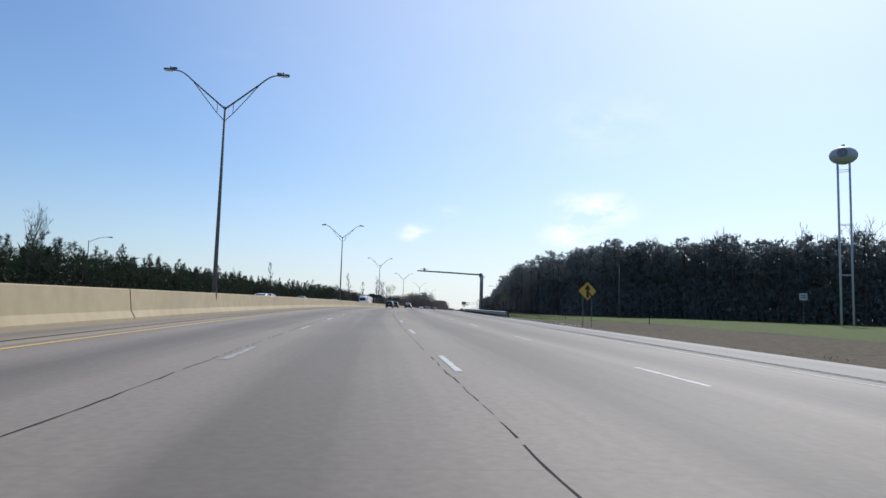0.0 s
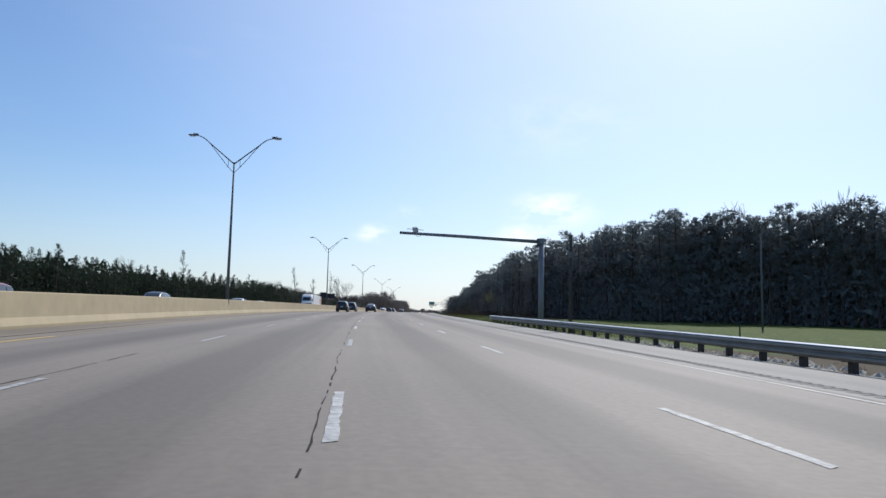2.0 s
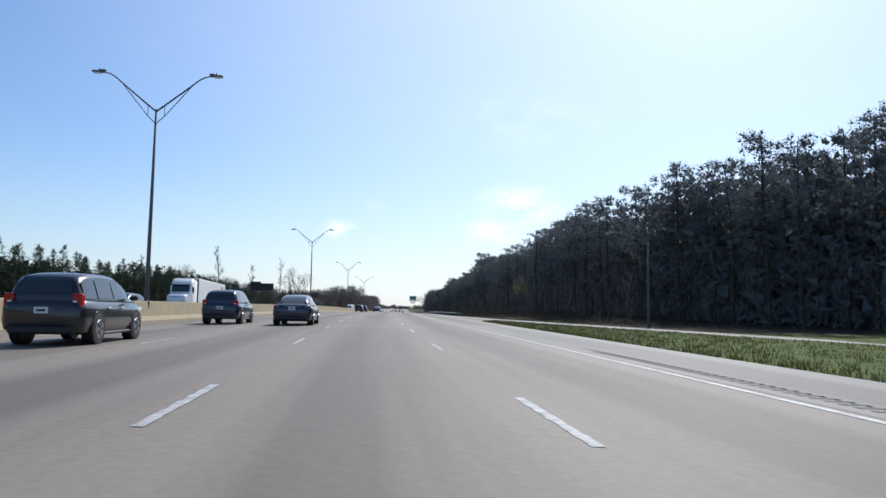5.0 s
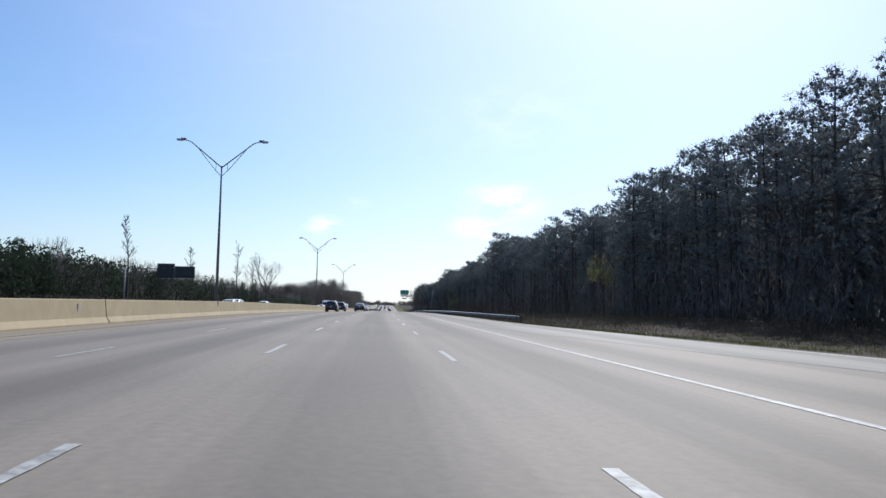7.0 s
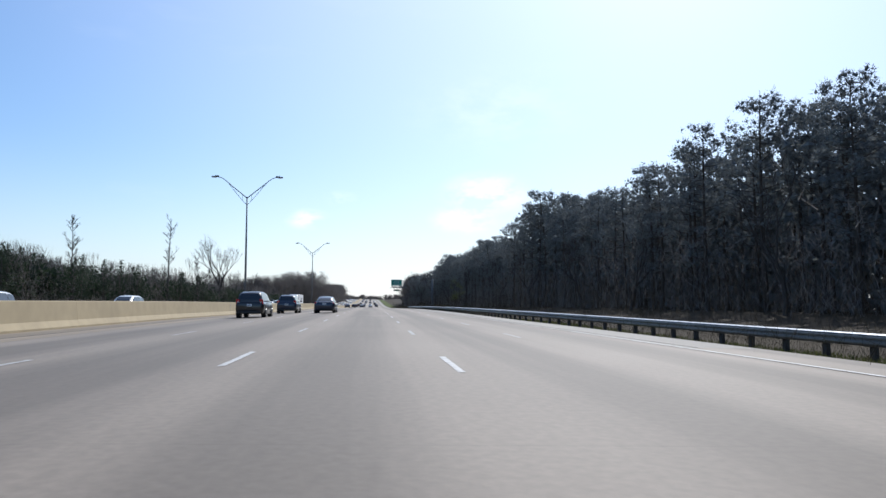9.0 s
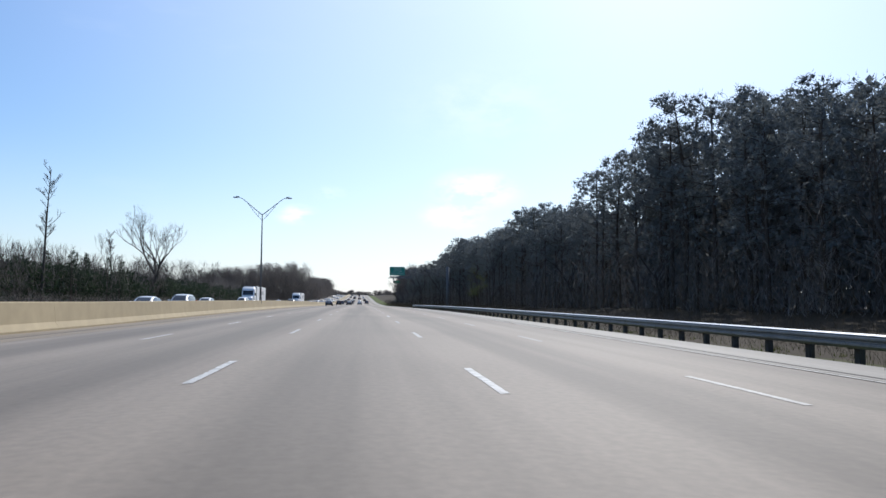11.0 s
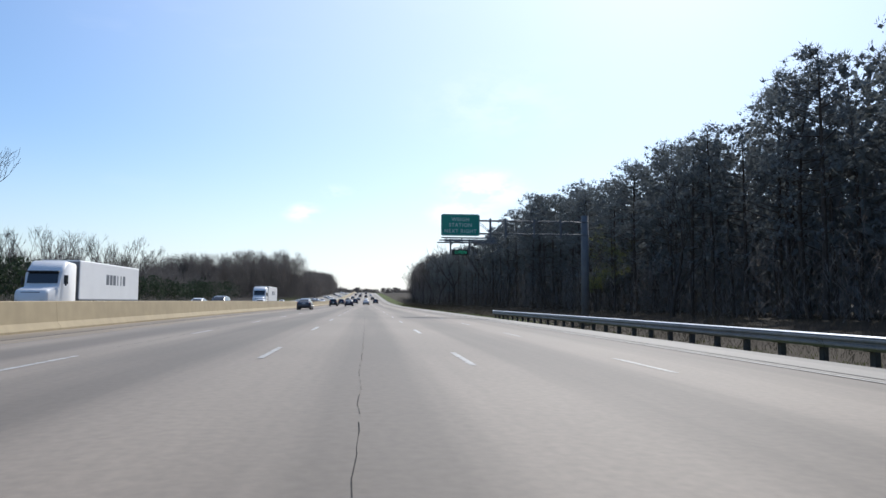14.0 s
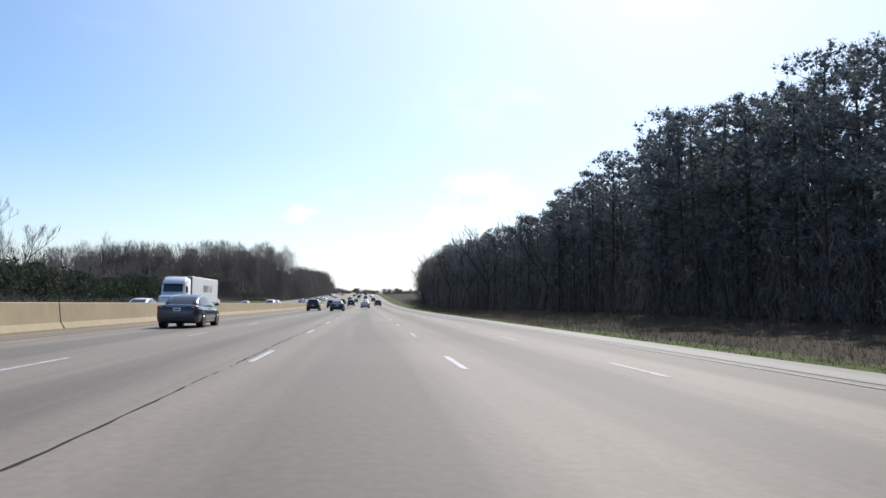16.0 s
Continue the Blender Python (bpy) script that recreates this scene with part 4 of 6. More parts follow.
def marker_post(s, u, h=1.1):
    m = at_road(s, u)
    m.translation.z = ground_z(s, u) - 0.05
    g = empty("marker_post", m, label="short dark marker post in the verge", category="post", group="marker posts")
    part("shaft", tube([(0, 0, 0), (0, 0, h)], [0.06, 0.05], 8), POST_WOOD, g)
    part("cap", tube([(0, 0, h), (0, 0, h + 0.05)], [0.065, 0.02], 8), TRIM, g)


for s__, u__ in ((104.3, 26.4), (75.4, 30.5), (136.0, 15.6), (138.6, 16.8)):
    marker_post(s__, u__)


def utility_pole(s, u, h):
    m = at_road(s, u)
    m.translation.z = ground_z(s, u) - 0.3
    g = empty("utility_pole", m, label="dark wooden utility pole with a small insulator", category="utility pole")
    part("pole", tube([(0, 0, 0), (0.03, 0, h * 0.5), (0.05, 0, h)], [0.12, 0.10, 0.09], 9), POST_WOOD, g, smooth=True)
    part("bracket", box(0.34, 0.06, 0.06, x=0.2, z=h - 0.35, bevel=0.008), DARK_STEEL, g)
    part("insulator", tube([(0.34, 0, h - 0.30), (0.34, 0, h - 0.22), (0.34, 0, h - 0.14)], [0.035, 0.055, 0.03], 8), PLATE, g)
    part("junction_box", box(0.24, 0.16, 0.36, x=0.0, y=-0.16, z=h - 1.4, bevel=0.015), DARK_STEEL, g)
    return g


utility_pole(97.4, 12.35, 6.2)


def blank_sign(s, u, w, h, z):
    m = at_road(s, u)
    m.translation.z = ground_z(s, u) - 0.05
    g = empty("road_sign", m, label="small pale sign on a single post", category="road sign")
    part("post", tube([(0, 0.03, 0), (0, 0.03, z + h)], 0.03, 6), STEEL, g)
    part("panel", box(w, 0.02, h, z=z, bevel=0.006), SENSOR_GREY, g)
    for k in range(2):
        part("legend_bar", box(w * 0.7, 0.004, h * 0.12, y=-0.014, z=z + h * (0.3 + 0.3 * k)), SIGN_BLACK, g)


blank_sign(100.9, 63.4, 1.3, 1.1, 4.2)


# ---- woods ----

OCTA = [Vector(v) for v in ((1, 0, 0), (-1, 0, 0), (0, 1, 0), (0, -1, 0), (0, 0, 1), (0, 0, -1))]
OCTA_FACES = ((0, 2, 4), (2, 1, 4), (1, 3, 4), (3, 0, 4), (2, 0, 5), (1, 2, 5), (3, 1, 5), (0, 3, 5))


def needle_cloud(rnd, centres, size, count, verts, faces, core=0.43):
    """Tufts of needles: a ragged heart, and thin blades that stand out all round and upwards."""
    g = np.random.default_rng(rnd.randrange(1 << 30))
    for c, r in centres if core else ():
        spin = Matrix.Rotation(rnd.uniform(0, 6.28), 3, "Z") @ Matrix.Rotation(rnd.uniform(0, 3.14), 3, "X")
        b = len(verts)
        verts += [tuple(c + spin @ v * r * core * rnd.uniform(0.5, 1.3)) for v in OCTA]
        faces += [(b + i, b + j, b + k) for i, j, k in OCTA_FACES if rnd.random() < 0.75]
    mid = np.repeat(np.array([tuple(c) for c, r in centres]), count, axis=0)
    rad = np.repeat(np.array([r for c, r in centres]), count)[:, None]
    n = len(mid)
    unit = lambda a: a / np.linalg.norm(a, axis=1)[:, None]
    d = unit(g.normal((0, 0, 0.2), (1, 1, 0.8), (n, 3)))
    p = mid + d * rad * g.uniform(0.25, 0.90, (n, 1))
    t = unit(d + g.normal(0, 0.40, (n, 3)) + (0, 0, 0.30)) * size * g.uniform(0.6, 1.3, (n, 1))
    w = unit(np.cross(t, g.normal(0, 1, (n, 3)))) * size * g.uniform(0.065, 0.13, (n, 1))
    b = len(verts)
    verts += np.stack((p - w, p + w, p + t), axis=1).reshape(-1, 3).tolist()
    faces += [(b + 3 * i, b + 3 * i + 1, b + 3 * i + 2) for i in range(n)]


def tall_pine(seed, h, fine=12, blade=0.34, limbs=True):
    """Meshes of trunk and crown of a loblolly pine: a bare lower trunk, whorled limbs, tufted irregular crown."""
    rnd = random.Random(seed)
    bend = [rnd.uniform(-0.5, 0.5) for _ in range(4)]
    at = lambda t: Vector((bend[0] * t + bend[1] * math.sin(t * 3), bend[2] * t + bend[3] * math.sin(t * 3.4), h * t))
    bt = tube([at(i / 8) for i in range(9)], [0.24 * (1 - 0.82 * i / 8) * h / 18 for i in range(9)], 7)
    low = rnd.uniform(0.20, 0.32)
    centres = []
    n = 46 if limbs else 24
    for i in range(n):
        t = low + (1 - low) * (i + rnd.random()) / n
        f = (t - low) / (1 - low)
        reach = h * 0.142 * (0.45 + 0.9 * math.sin(math.pi * min(1, f * 0.80 + 0.14))) * (rnd.uniform(0.45, 1.15) if f < 0.4 else rnd.uniform(0.72, 1.06))
        if rnd.random() < 0.06:
            continue
        a = i * 2.4 + rnd.uniform(-0.5, 0.5)
        o = at(t)
        end = o + Vector((math.cos(a) * reach, math.sin(a) * reach, reach * rnd.uniform(0.05, 0.6)))
        end.z = min(end.z, h * (1.0 - 0.005 * reach ** 2))
        mid = o.lerp(end, 0.55) - Vector((0, 0, 0.06 * reach))
        if limbs:
            tube([o, mid, end], [0.05, 0.035, 0.012], 3, bm=bt, caps=False)
            # a rounded pad of tufts at the limb's end, a few tufts along it
            pad = 0.24 + 0.10 * reach
            for k in range(7 if f > 0.35 else 2):
                centres.append((end + Vector((rnd.gauss(0, pad), rnd.gauss(0, pad), rnd.gauss(0.10, 0.6 * pad))), rnd.uniform(0.34, 0.56)))
            for k in range(4 if f > 0.35 else 1):
                centres.append((o.lerp(end, rnd.uniform(0.35, 0.95)) + Vector((rnd.gauss(0, 0.32), rnd.gauss(0, 0.32), rnd.gauss(0.1, 0.3))), rnd.uniform(0.36, 0.58)))
        else:
            for k in range(4):
                centres.append((o.lerp(end, rnd.uniform(0.3, 1.05)) + Vector((rnd.gauss(0, 0.4), rnd.gauss(0, 0.4), rnd.gauss(0.1, 0.3))), rnd.uniform(0.8, 1.3)))
    for k in range(18):
        centres.append((at(1) + Vector((rnd.gauss(0, 0.6), rnd.gauss(0, 0.6), rnd.uniform(-1.6, 0.1))), rnd.uniform(0.32, 0.52)))
    verts, faces = [], []
    needle_cloud(rnd, centres, blade, fine, verts, faces)
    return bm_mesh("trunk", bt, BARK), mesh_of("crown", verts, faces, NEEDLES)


def young_pine(seed, h, fine=10, blade=0.26, limbs=True):
    """Meshes of a short, full, cone-shaped plantation pine."""
    rnd = random.Random(seed)
    bt = tube([(0, 0, 0), (0, 0, h * 0.5), (0, 0, h * 0.98)], [0.13, 0.08, 0.015], 6)
    centres = []
    n = 54
    for i in range(n):
        t = 0.10 + 0.88 * (i + rnd.random()) / n
        reach = h * 0.31 * (1 - t) ** 0.9 * rnd.uniform(0.55, 1.2) + 0.05
        a = i * 2.4 + rnd.uniform(-0.6, 0.6)
        o = Vector((0, 0, h * t))
        end = o + Vector((math.cos(a) * reach, math.sin(a) * reach, reach * rnd.uniform(0.1, 0.5)))
        if limbs:
            tube([o, end], [0.025, 0.008], 3, bm=bt, caps=False)
        for k in range(2):
            centres.append((o.lerp(end, rnd.uniform(0.5, 1.05)) + Vector((rnd.gauss(0, 0.12), rnd.gauss(0, 0.12), rnd.gauss(0, 0.12))), (0.14 + 0.42 * (1 - t)) * rnd.uniform(0.8, 1.2)))
    centres += [(Vector((0, 0, h * (1.0 - 0.03 * k))), 0.07 + 0.03 * k) for k in range(4)]
    verts, faces = [], []
    needle_cloud(rnd, centres, blade, fine, verts, faces)
    return bm_mesh("trunk", bt, BARK), mesh_of("crown", verts, faces, YOUNG_NEEDLES)


def bare_tree(seed, h, spread=0.55, depth=5, lean=0.0, vase=False):
    """Meshes of a leafless hardwood: the trunk with main limbs, and the fine crown of branches and twigs."""
    rnd = random.Random(seed)
    bt, bc = bmesh.new(), bmesh.new()

    def grow(p, d, length, r, level):
        n = 3
        pts, q, dd = [p], p, d
        for i in range(n):
            dd = (dd + Vector((rnd.gauss(0, 0.13), rnd.gauss(0, 0.13), rnd.gauss(0.07, 0.07)))).normalized()
            q = q + dd * length / n
            pts.append(q)
        r = max(r, 0.022)
        tube(pts, [r, r * 0.88, r * 0.76, r * 0.62], 6 if level < 2 else 3, bm=bt if level < 2 else bc, caps=False)
        if level >= depth:
            return
        for k in range(rnd.choice((2, 3, 3)) if level else 5 if vase else 4):
            a = rnd.uniform(0, 2 * math.pi) if level or not vase else k * 1.26 + rnd.uniform(-0.5, 0.5)
            side = Vector((math.cos(a), math.sin(a), 0))
            nd = (dd + side * spread * rnd.uniform(0.5, 1.3) + Vector((0, 0, 0.15))).normalized()
            if vase and level == 0:
                nd = (Vector((0, 0, 1)) + side * rnd.uniform(0.25, 0.75)).normalized()
                grow(pts[2].lerp(pts[3], rnd.random()), nd, length * rnd.uniform(0.6, 0.95), r * rnd.uniform(0.42, 0.66), 1)
                continue
            start = pts[-1] if k == 0 else pts[rnd.choice((2, 3))] if level else pts[rnd.choice((1, 2, 3))].lerp(pts[-1], rnd.random())
            grow(start, nd, length * rnd.uniform(0.58, 0.82), r * rnd.uniform(0.42, 0.62), level + 1)

    grow(Vector((0, 0, 0)), Vector((lean, 0, 1)).normalized(), h * 0.36, h * (0.024 if vase else 0.016), 0)
    for b in (bt, bc):
        top = max((v.co.z for v in bc.verts), default=h)
    k = h / top
    for b in (bt, bc):
        bmesh.ops.scale(b, vec=(k, k, k), verts=b.verts)
    return bm_mesh("trunk", bt, BARE_BARK), bm_mesh("crown", bc, BARE_BARK)


def leader_tree(seed, h):
    """Meshes of a slim leafless hardwood with one trunk to the top and short rising branches."""
    rnd = random.Random(seed)
    bt, bc = bmesh.new(), bmesh.new()
    k = [rnd.uniform(-0.5, 0.5) for _ in range(4)]
    at = lambda t: Vector((k[0] * math.sin(t * 4.0) + k[1] * t * 1.5, k[2] * math.sin(t * 5.0) + k[3] * t, h * t))
    tube([at(i / 10) for i in range(11)], [0.012 * h * (1 - 0.86 * i / 10) for i in range(11)], 7, bm=bt, caps=False)
    for i in range(34):
        t = 0.42 + 0.57 * rnd.random() ** 0.75
        a = i * 2.4 + rnd.uniform(-0.5, 0.5)
        ln = h * rnd.uniform(0.06, 0.15) * (1.15 - 0.55 * t)
        o = at(t)
        d = Vector((math.cos(a), math.sin(a), rnd.uniform(0.7, 1.7))).normalized()
        end = o + d * ln
        tube([o, o.lerp(end, 0.5) - Vector((0, 0, 0.05 * ln)), end], [0.055, 0.04, 0.022], 3, bm=bc, caps=False)
        for _ in range(6):
            p = o.lerp(end, rnd.uniform(0.35, 1.0))
            e = (d + Vector((rnd.gauss(0, 0.55), rnd.gauss(0, 0.55), rnd.uniform(0.0, 0.7)))).normalized()
            q = p + e * ln * rnd.uniform(0.3, 0.6)
            tube([p, q], [0.024, 0.014], 3, bm=bc, caps=False)
            tube([p.lerp(q, 0.5), p.lerp(q, 0.5) + (e + Vector((rnd.gauss(0, 0.6), rnd.gauss(0, 0.6), 0.4))).normalized() * ln * 0.3], [0.018, 0.012], 3, bm=bc, caps=False)
    return bm_mesh("trunk", bt, BARE_BARK), bm_mesh("crown", bc, BARE_BARK)


def tree(name, meshes, names, m, label, group=""):
    g = empty(name, m, label=label, category="tree", group=group)
    for me, nm in zip(meshes, names):
        link(nm, me, g)
    return g


def tree_pose(s, u, rnd, k=1.0, sink=0.15):
    p = road(s, u)
    return Matrix.Translation((p.x, p.y, ground_z(s, u) - sink)) @ Matrix.Rotation(rnd.uniform(0, 6.28), 4, "Z") @ Matrix.Diagonal((k, k, k * rnd.uniform(0.94, 1.06), 1))


rt = random.Random(11)
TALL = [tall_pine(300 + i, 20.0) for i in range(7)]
SHORT = [young_pine(400 + i, 8.0) for i in range(5)]
SHORT_BACK = [young_pine(420 + i, 8.0, 4, 0.5, False) for i in range(4)]
BARE = [bare_tree(500 + i, 14.0, 0.5 + 0.06 * i, 5) for i in range(5)]
YOUNG_LABEL = "short full dark green plantation pine"
TALL_LABEL = "tall loblolly pine with a tufted dark green crown"


def wood_edge(s):
    """Offset of the front of the right-hand wood along the road."""
    if s < 190:
        return 54.0 + (190 - s) * 1.1
    return float(np.interp(s, (190, 262, 600, 680, 800, 900, 1000, 1400), (54, 35, 35, 28, 27, 33, 60, 95)))


def right_top(s):
    """Height of the right-hand wood along the road."""
    return float(np.interp(s, (120, 195, 235, 264, 276, 292, 296, 300, 310, 318, 326, 332, 356, 370, 392, 409, 421, 435, 445, 447, 450, 454, 463, 466, 473, 494, 500, 514, 529, 543, 547, 549, 554, 559, 564, 571, 581, 596, 606, 616, 630, 646, 680, 715), (19.5, 20.7, 20.2, 17.7, 17.5, 17.8, 15.3, 17.8, 19.3, 16.5, 16.3, 17.6, 17.6, 16.4, 17, 20.8, 21.5, 20.8, 19.8, 15, 15, 17, 16.8, 15.9, 18.8, 20.6, 18.4, 19, 18.9, 18.3, 19.6, 17.4, 19.2, 21.3, 20.6, 21.0, 21.0, 20.4, 19.7, 19.1, 18.2, 17.2, 16.8, 16.3)))


def joined_wood(name, trees, label):
    """Rows of trees too deep in the wood to pick apart, in one mesh."""
    vs, fs, ms, base = [], [], [], 0
    for meshes, m in trees:
        mat = np.array(m)
        for slot, me in enumerate(meshes):
            co = np.empty(len(me.vertices) * 3, dtype=np.float32)
            me.vertices.foreach_get("co", co)
            co = co.reshape(-1, 3) @ mat[:3, :3].T + mat[:3, 3]
            vs.append(co)
            fs += [tuple(base + k for k in p.vertices) for p in me.polygons]
            ms += [slot] * len(me.polygons)
            base += len(co)
    me = bpy.data.meshes.new(name)
    me.from_pydata(np.concatenate(vs).tolist(), [], fs)
    for q in trees[0][0]:
        me.materials.append(q.materials[0])
    me.polygons.foreach_set("material_index", np.array(ms, dtype=np.int32))
    me.update()
    link(name, me, label=label, category="wood", kind="stuff")


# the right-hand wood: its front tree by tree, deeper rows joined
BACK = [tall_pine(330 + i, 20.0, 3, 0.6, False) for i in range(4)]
deep = []
for row in range(3):
    s = 138.0 + row * 2.3
    while s < 715.0:
        u = wood_edge(s) + row * 4.2 + rt.uniform(-1.8, 2.2)
        k = (right_top(s) - 0.8 - (0.8 if row else 0.0) + rt.gauss(0, 0.5)) / 20.0
        m = tree_pose(s, u, rt, k)
        if row == 0:
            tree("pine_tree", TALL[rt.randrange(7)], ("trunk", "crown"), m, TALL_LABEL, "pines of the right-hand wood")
        else:
            deep.append((BACK[rt.randrange(4)], m))
        s += (rt.uniform(2.9, 4.7) - row * 0.6) * (1.0 if s > 192 else 0.55)
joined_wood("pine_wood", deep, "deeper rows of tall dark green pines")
# bare hardwoods along the front of it
for s in (150, 163, 171, 184, 205, 236, 268, 297, 330, 362, 381, 415, 452, 470, 505, 530, 556, 588, 620, 650, 675, 700, 722, 745, 770, 800):
    u = wood_edge(s) + (rt.uniform(3.0, 7.0) if s < 190 else -rt.uniform(1.0, 4.0))
    k = rt.uniform(1.62, 1.82) if s < 190 else rt.uniform(0.55, 0.95) if s < 600 else rt.uniform(1.1, 1.4)
    tree("bare_tree", BARE[rt.randrange(5)], ("trunk", "crown"), tree_pose(s, u, rt, k), "slim leafless grey hardwood at the wood's edge", "leafless edge trees")

# young pines beyond the opposite carriageway
rows = []
for row in range(2):
    s = 8.0 + row * 1.7
    while s < 760:
        u = -48.0 - row * 3.6 + rt.uniform(-1.2, 1.2)
        thin = 0.0 if s < 330 else 0.45 if s < 420 else 0.6 if s < 520 else 1.0
        k = (7.25 + rt.gauss(0, 0.6) + row * 0.4 + (0.9 if s > 250 else 0)) / 8.0
        if rt.random() > thin:
            m = tree_pose(s, u, rt, k)
            if row == 0 and s < 640:
                tree("pine_tree", SHORT[rt.randrange(5)], ("trunk", "crown"), m, YOUNG_LABEL, "plantation pines")
            else:
                rows.append((SHORT_BACK[rt.randrange(4)], m))
        s += rt.uniform(2.0, 3.2) + row * 0.8 + (1.8 if s > 330 else 0)
joined_wood("young_pine_wood", rows, "deeper rows of short green plantation pines")

# single leafless trees that stand above it
for sd, s, u, h, sp in ((1, 100, -56, 14.5, 0.5), (2, 261, -60, 14.5, 0.45), (4, 363, -48, 16.8, 0.40), (5, 407.5, -48, 14.2, 0.42), (6, 465.0, -48.0, 22.4, 0.36), (7, 529.5, -49, 24.6, 0.62), (24, 502, -50, 14.6, 0.5), (25, 497, -48, 13, 0.45), (26, 589, -52, 14.4, 0.55), (27, 604, -52, 14.2, 0.55), (8, 560, -58, 14, 0.5), (9, 590, -62, 15, 0.5), (10, 640, -66, 16, 0.5), (11, 727, -78, 21, 0.5), (12, 690, -60, 16, 0.5), (13, 340, -62, 13, 0.5), (14, 225, -63, 12, 0.45), (15, 545, -50, 11.5, 0.5), (16, 556, -52, 13.5, 0.5), (17, 571, -49, 10.5, 0.5), (18, 583, -54, 14, 0.5), (19, 604, -51, 12.5, 0.45), (20, 622, -55, 14, 0.5), (21, 655, -53, 12, 0.5), (22, 675, -51, 13, 0.5), (23, 536, -55, 12.5, 0.45)):
    slim = sd in (2, 4, 5, 6, 8, 13, 25)
    tree("bare_tree", leader_tree(600 + sd, h) if slim else bare_tree(600 + sd, h, sp, 6 if sd == 7 else 5, 0.0, sd == 7), ("trunk", "crown"), tree_pose(s, u, rt, 1.0), "leafless grey hardwood standing above the young pines")


def spring_tree(seed, s, u, h):
    """A small broadleaf tree in first leaf, its crown of loose clumps on spreading limbs."""
    rnd = random.Random(seed)
    bt = tube([(0, 0, 0), (0.1, 0, h * 0.3), (0.0, 0.1, h * 0.62)], [0.10, 0.08, 0.04], 7)
    centres = []
    for i in range(15):
        a = i * 2.4 + rnd.uniform(-0.4, 0.4)
        o = Vector((0.05, 0.03, h * rnd.uniform(0.30, 0.60)))
        end = o + Vector((math.cos(a) * h * rnd.uniform(0.12, 0.30), math.sin(a) * h * rnd.uniform(0.12, 0.30), h * rnd.uniform(0.06, 0.38)))
        tube([o, end], [0.035, 0.012], 4, bm=bt, caps=False)
        for _ in range(7):
            centres.append((o.lerp(end, rnd.uniform(0.45, 1.1)) + Vector((rnd.gauss(0, 0.35), rnd.gauss(0, 0.35), rnd.gauss(0, 0.3))), rnd.uniform(0.25, 0.5)))
    verts, faces = [], []
    needle_cloud(rnd, centres, 0.26, 14, verts, faces, 0.0)
    tree("spring_tree", (bm_mesh("trunk", bt, BARE_BARK), mesh_of("crown", verts, faces, LEAF_SPRING)), ("trunk", "crown"), tree_pose(s, u, rnd, 1.0), "small tree in first yellow-green leaf before the pines")


spring_tree(81, 310.5, 31.5, 9.0)
spring_tree(82, 522.5, 31.5, 10.2)
spring_tree(83, 528.0, 31.0, 6.0)


def scrub(name, places, size, count, mat, seed, label):
    """Undergrowth: upright twigs and dead leaves in heaps."""
    rnd = random.Random(seed)
    verts, faces = [], []
    for p, w, h in places:
        for _ in range(count):
            z = h * rnd.random() ** 1.2
            q = p + Vector((rnd.gauss(0, w), rnd.gauss(0, w), z))
            d = Vector((rnd.gauss(0, 0.32), rnd.gauss(0, 0.32), rnd.uniform(0.3, 1))).normalized()
            sd = d.cross(Vector((rnd.gauss(0, 1), rnd.gauss(0, 1), 0.1))).normalized() * size * rnd.uniform(0.012, 0.042)
            b = len(verts)
            verts += [q - sd, q + sd, q + d * size * rnd.uniform(0.9, 2.8)]
            faces.append((b, b + 1, b + 2))
    link(name, mesh_of(name, verts, faces, mat), label=label, category="undergrowth", kind="stuff")


def spots(s0, s1, step, uf, wide, h, seed):
    rnd = random.Random(seed)
    out, s = [], s0
    while s < s1:
        u = uf(s) + rnd.uniform(-wide, wide)
        p = road(s, u)
        out.append((Vector((p.x, p.y, ground_z(s, u) - 0.1)), rnd.uniform(0.7, 1.5), h * rnd.uniform(0.6, 1.3)))
        s += step * rnd.uniform(0.6, 1.4)
    return out


scrub("undergrowth", spots(138, 760, 0.9, lambda s: wood_edge(s) - 1.0, 2.5, 7.0, 21) + spots(138, 760, 1.0, lambda s: wood_edge(s) + 6, 4, 10.5, 22), 0.68, 72, BRUSH, 31, "dense brown leafless undergrowth in the wood")
scrub("undergrowth", spots(138, 700, 0.8, lambda s: wood_edge(s) + 15, 5, 11.0, 28), 1.1, 40, BRUSH, 36, "undergrowth deep in the wood")
scrub("roadside_brush", spots(285, 820, 1.0, lambda s: 22.0, 4.5, 2.6, 23) + spots(290, 760, 1.0, lambda s: 29.0, 4.0, 4.5, 29), 0.30, 52, LITTER, 32, "low dark brown brush between guardrail and wood")
scrub("roadside_brush", spots(262, 700, 0.45, lambda s: 16.6, 2.2, 1.0, 37), 0.22, 55, LITTER, 38, "dense low dark brush behind the guardrail")
scrub("roadside_brush", spots(222, 300, 0.3, lambda s: (ramp_right(s) + 3.2 + wood_edge(s)) / 2, 7.0, 1.1, 39), 0.30, 60, LITTER, 40, "dark brush between slip road and wood")
scrub("undergrowth", spots(0, 780, 0.9, lambda s: -46.5, 1.5, 1.2, 24), 0.3, 60, BRUSH, 33, "brown brush along the young pines")
scrub("undergrowth", spots(330, 800, 0.9, lambda s: -52.0, 5.0, 6.0, 25), 0.45, 80, BRUSH, 34, "tall brown leafless undergrowth")


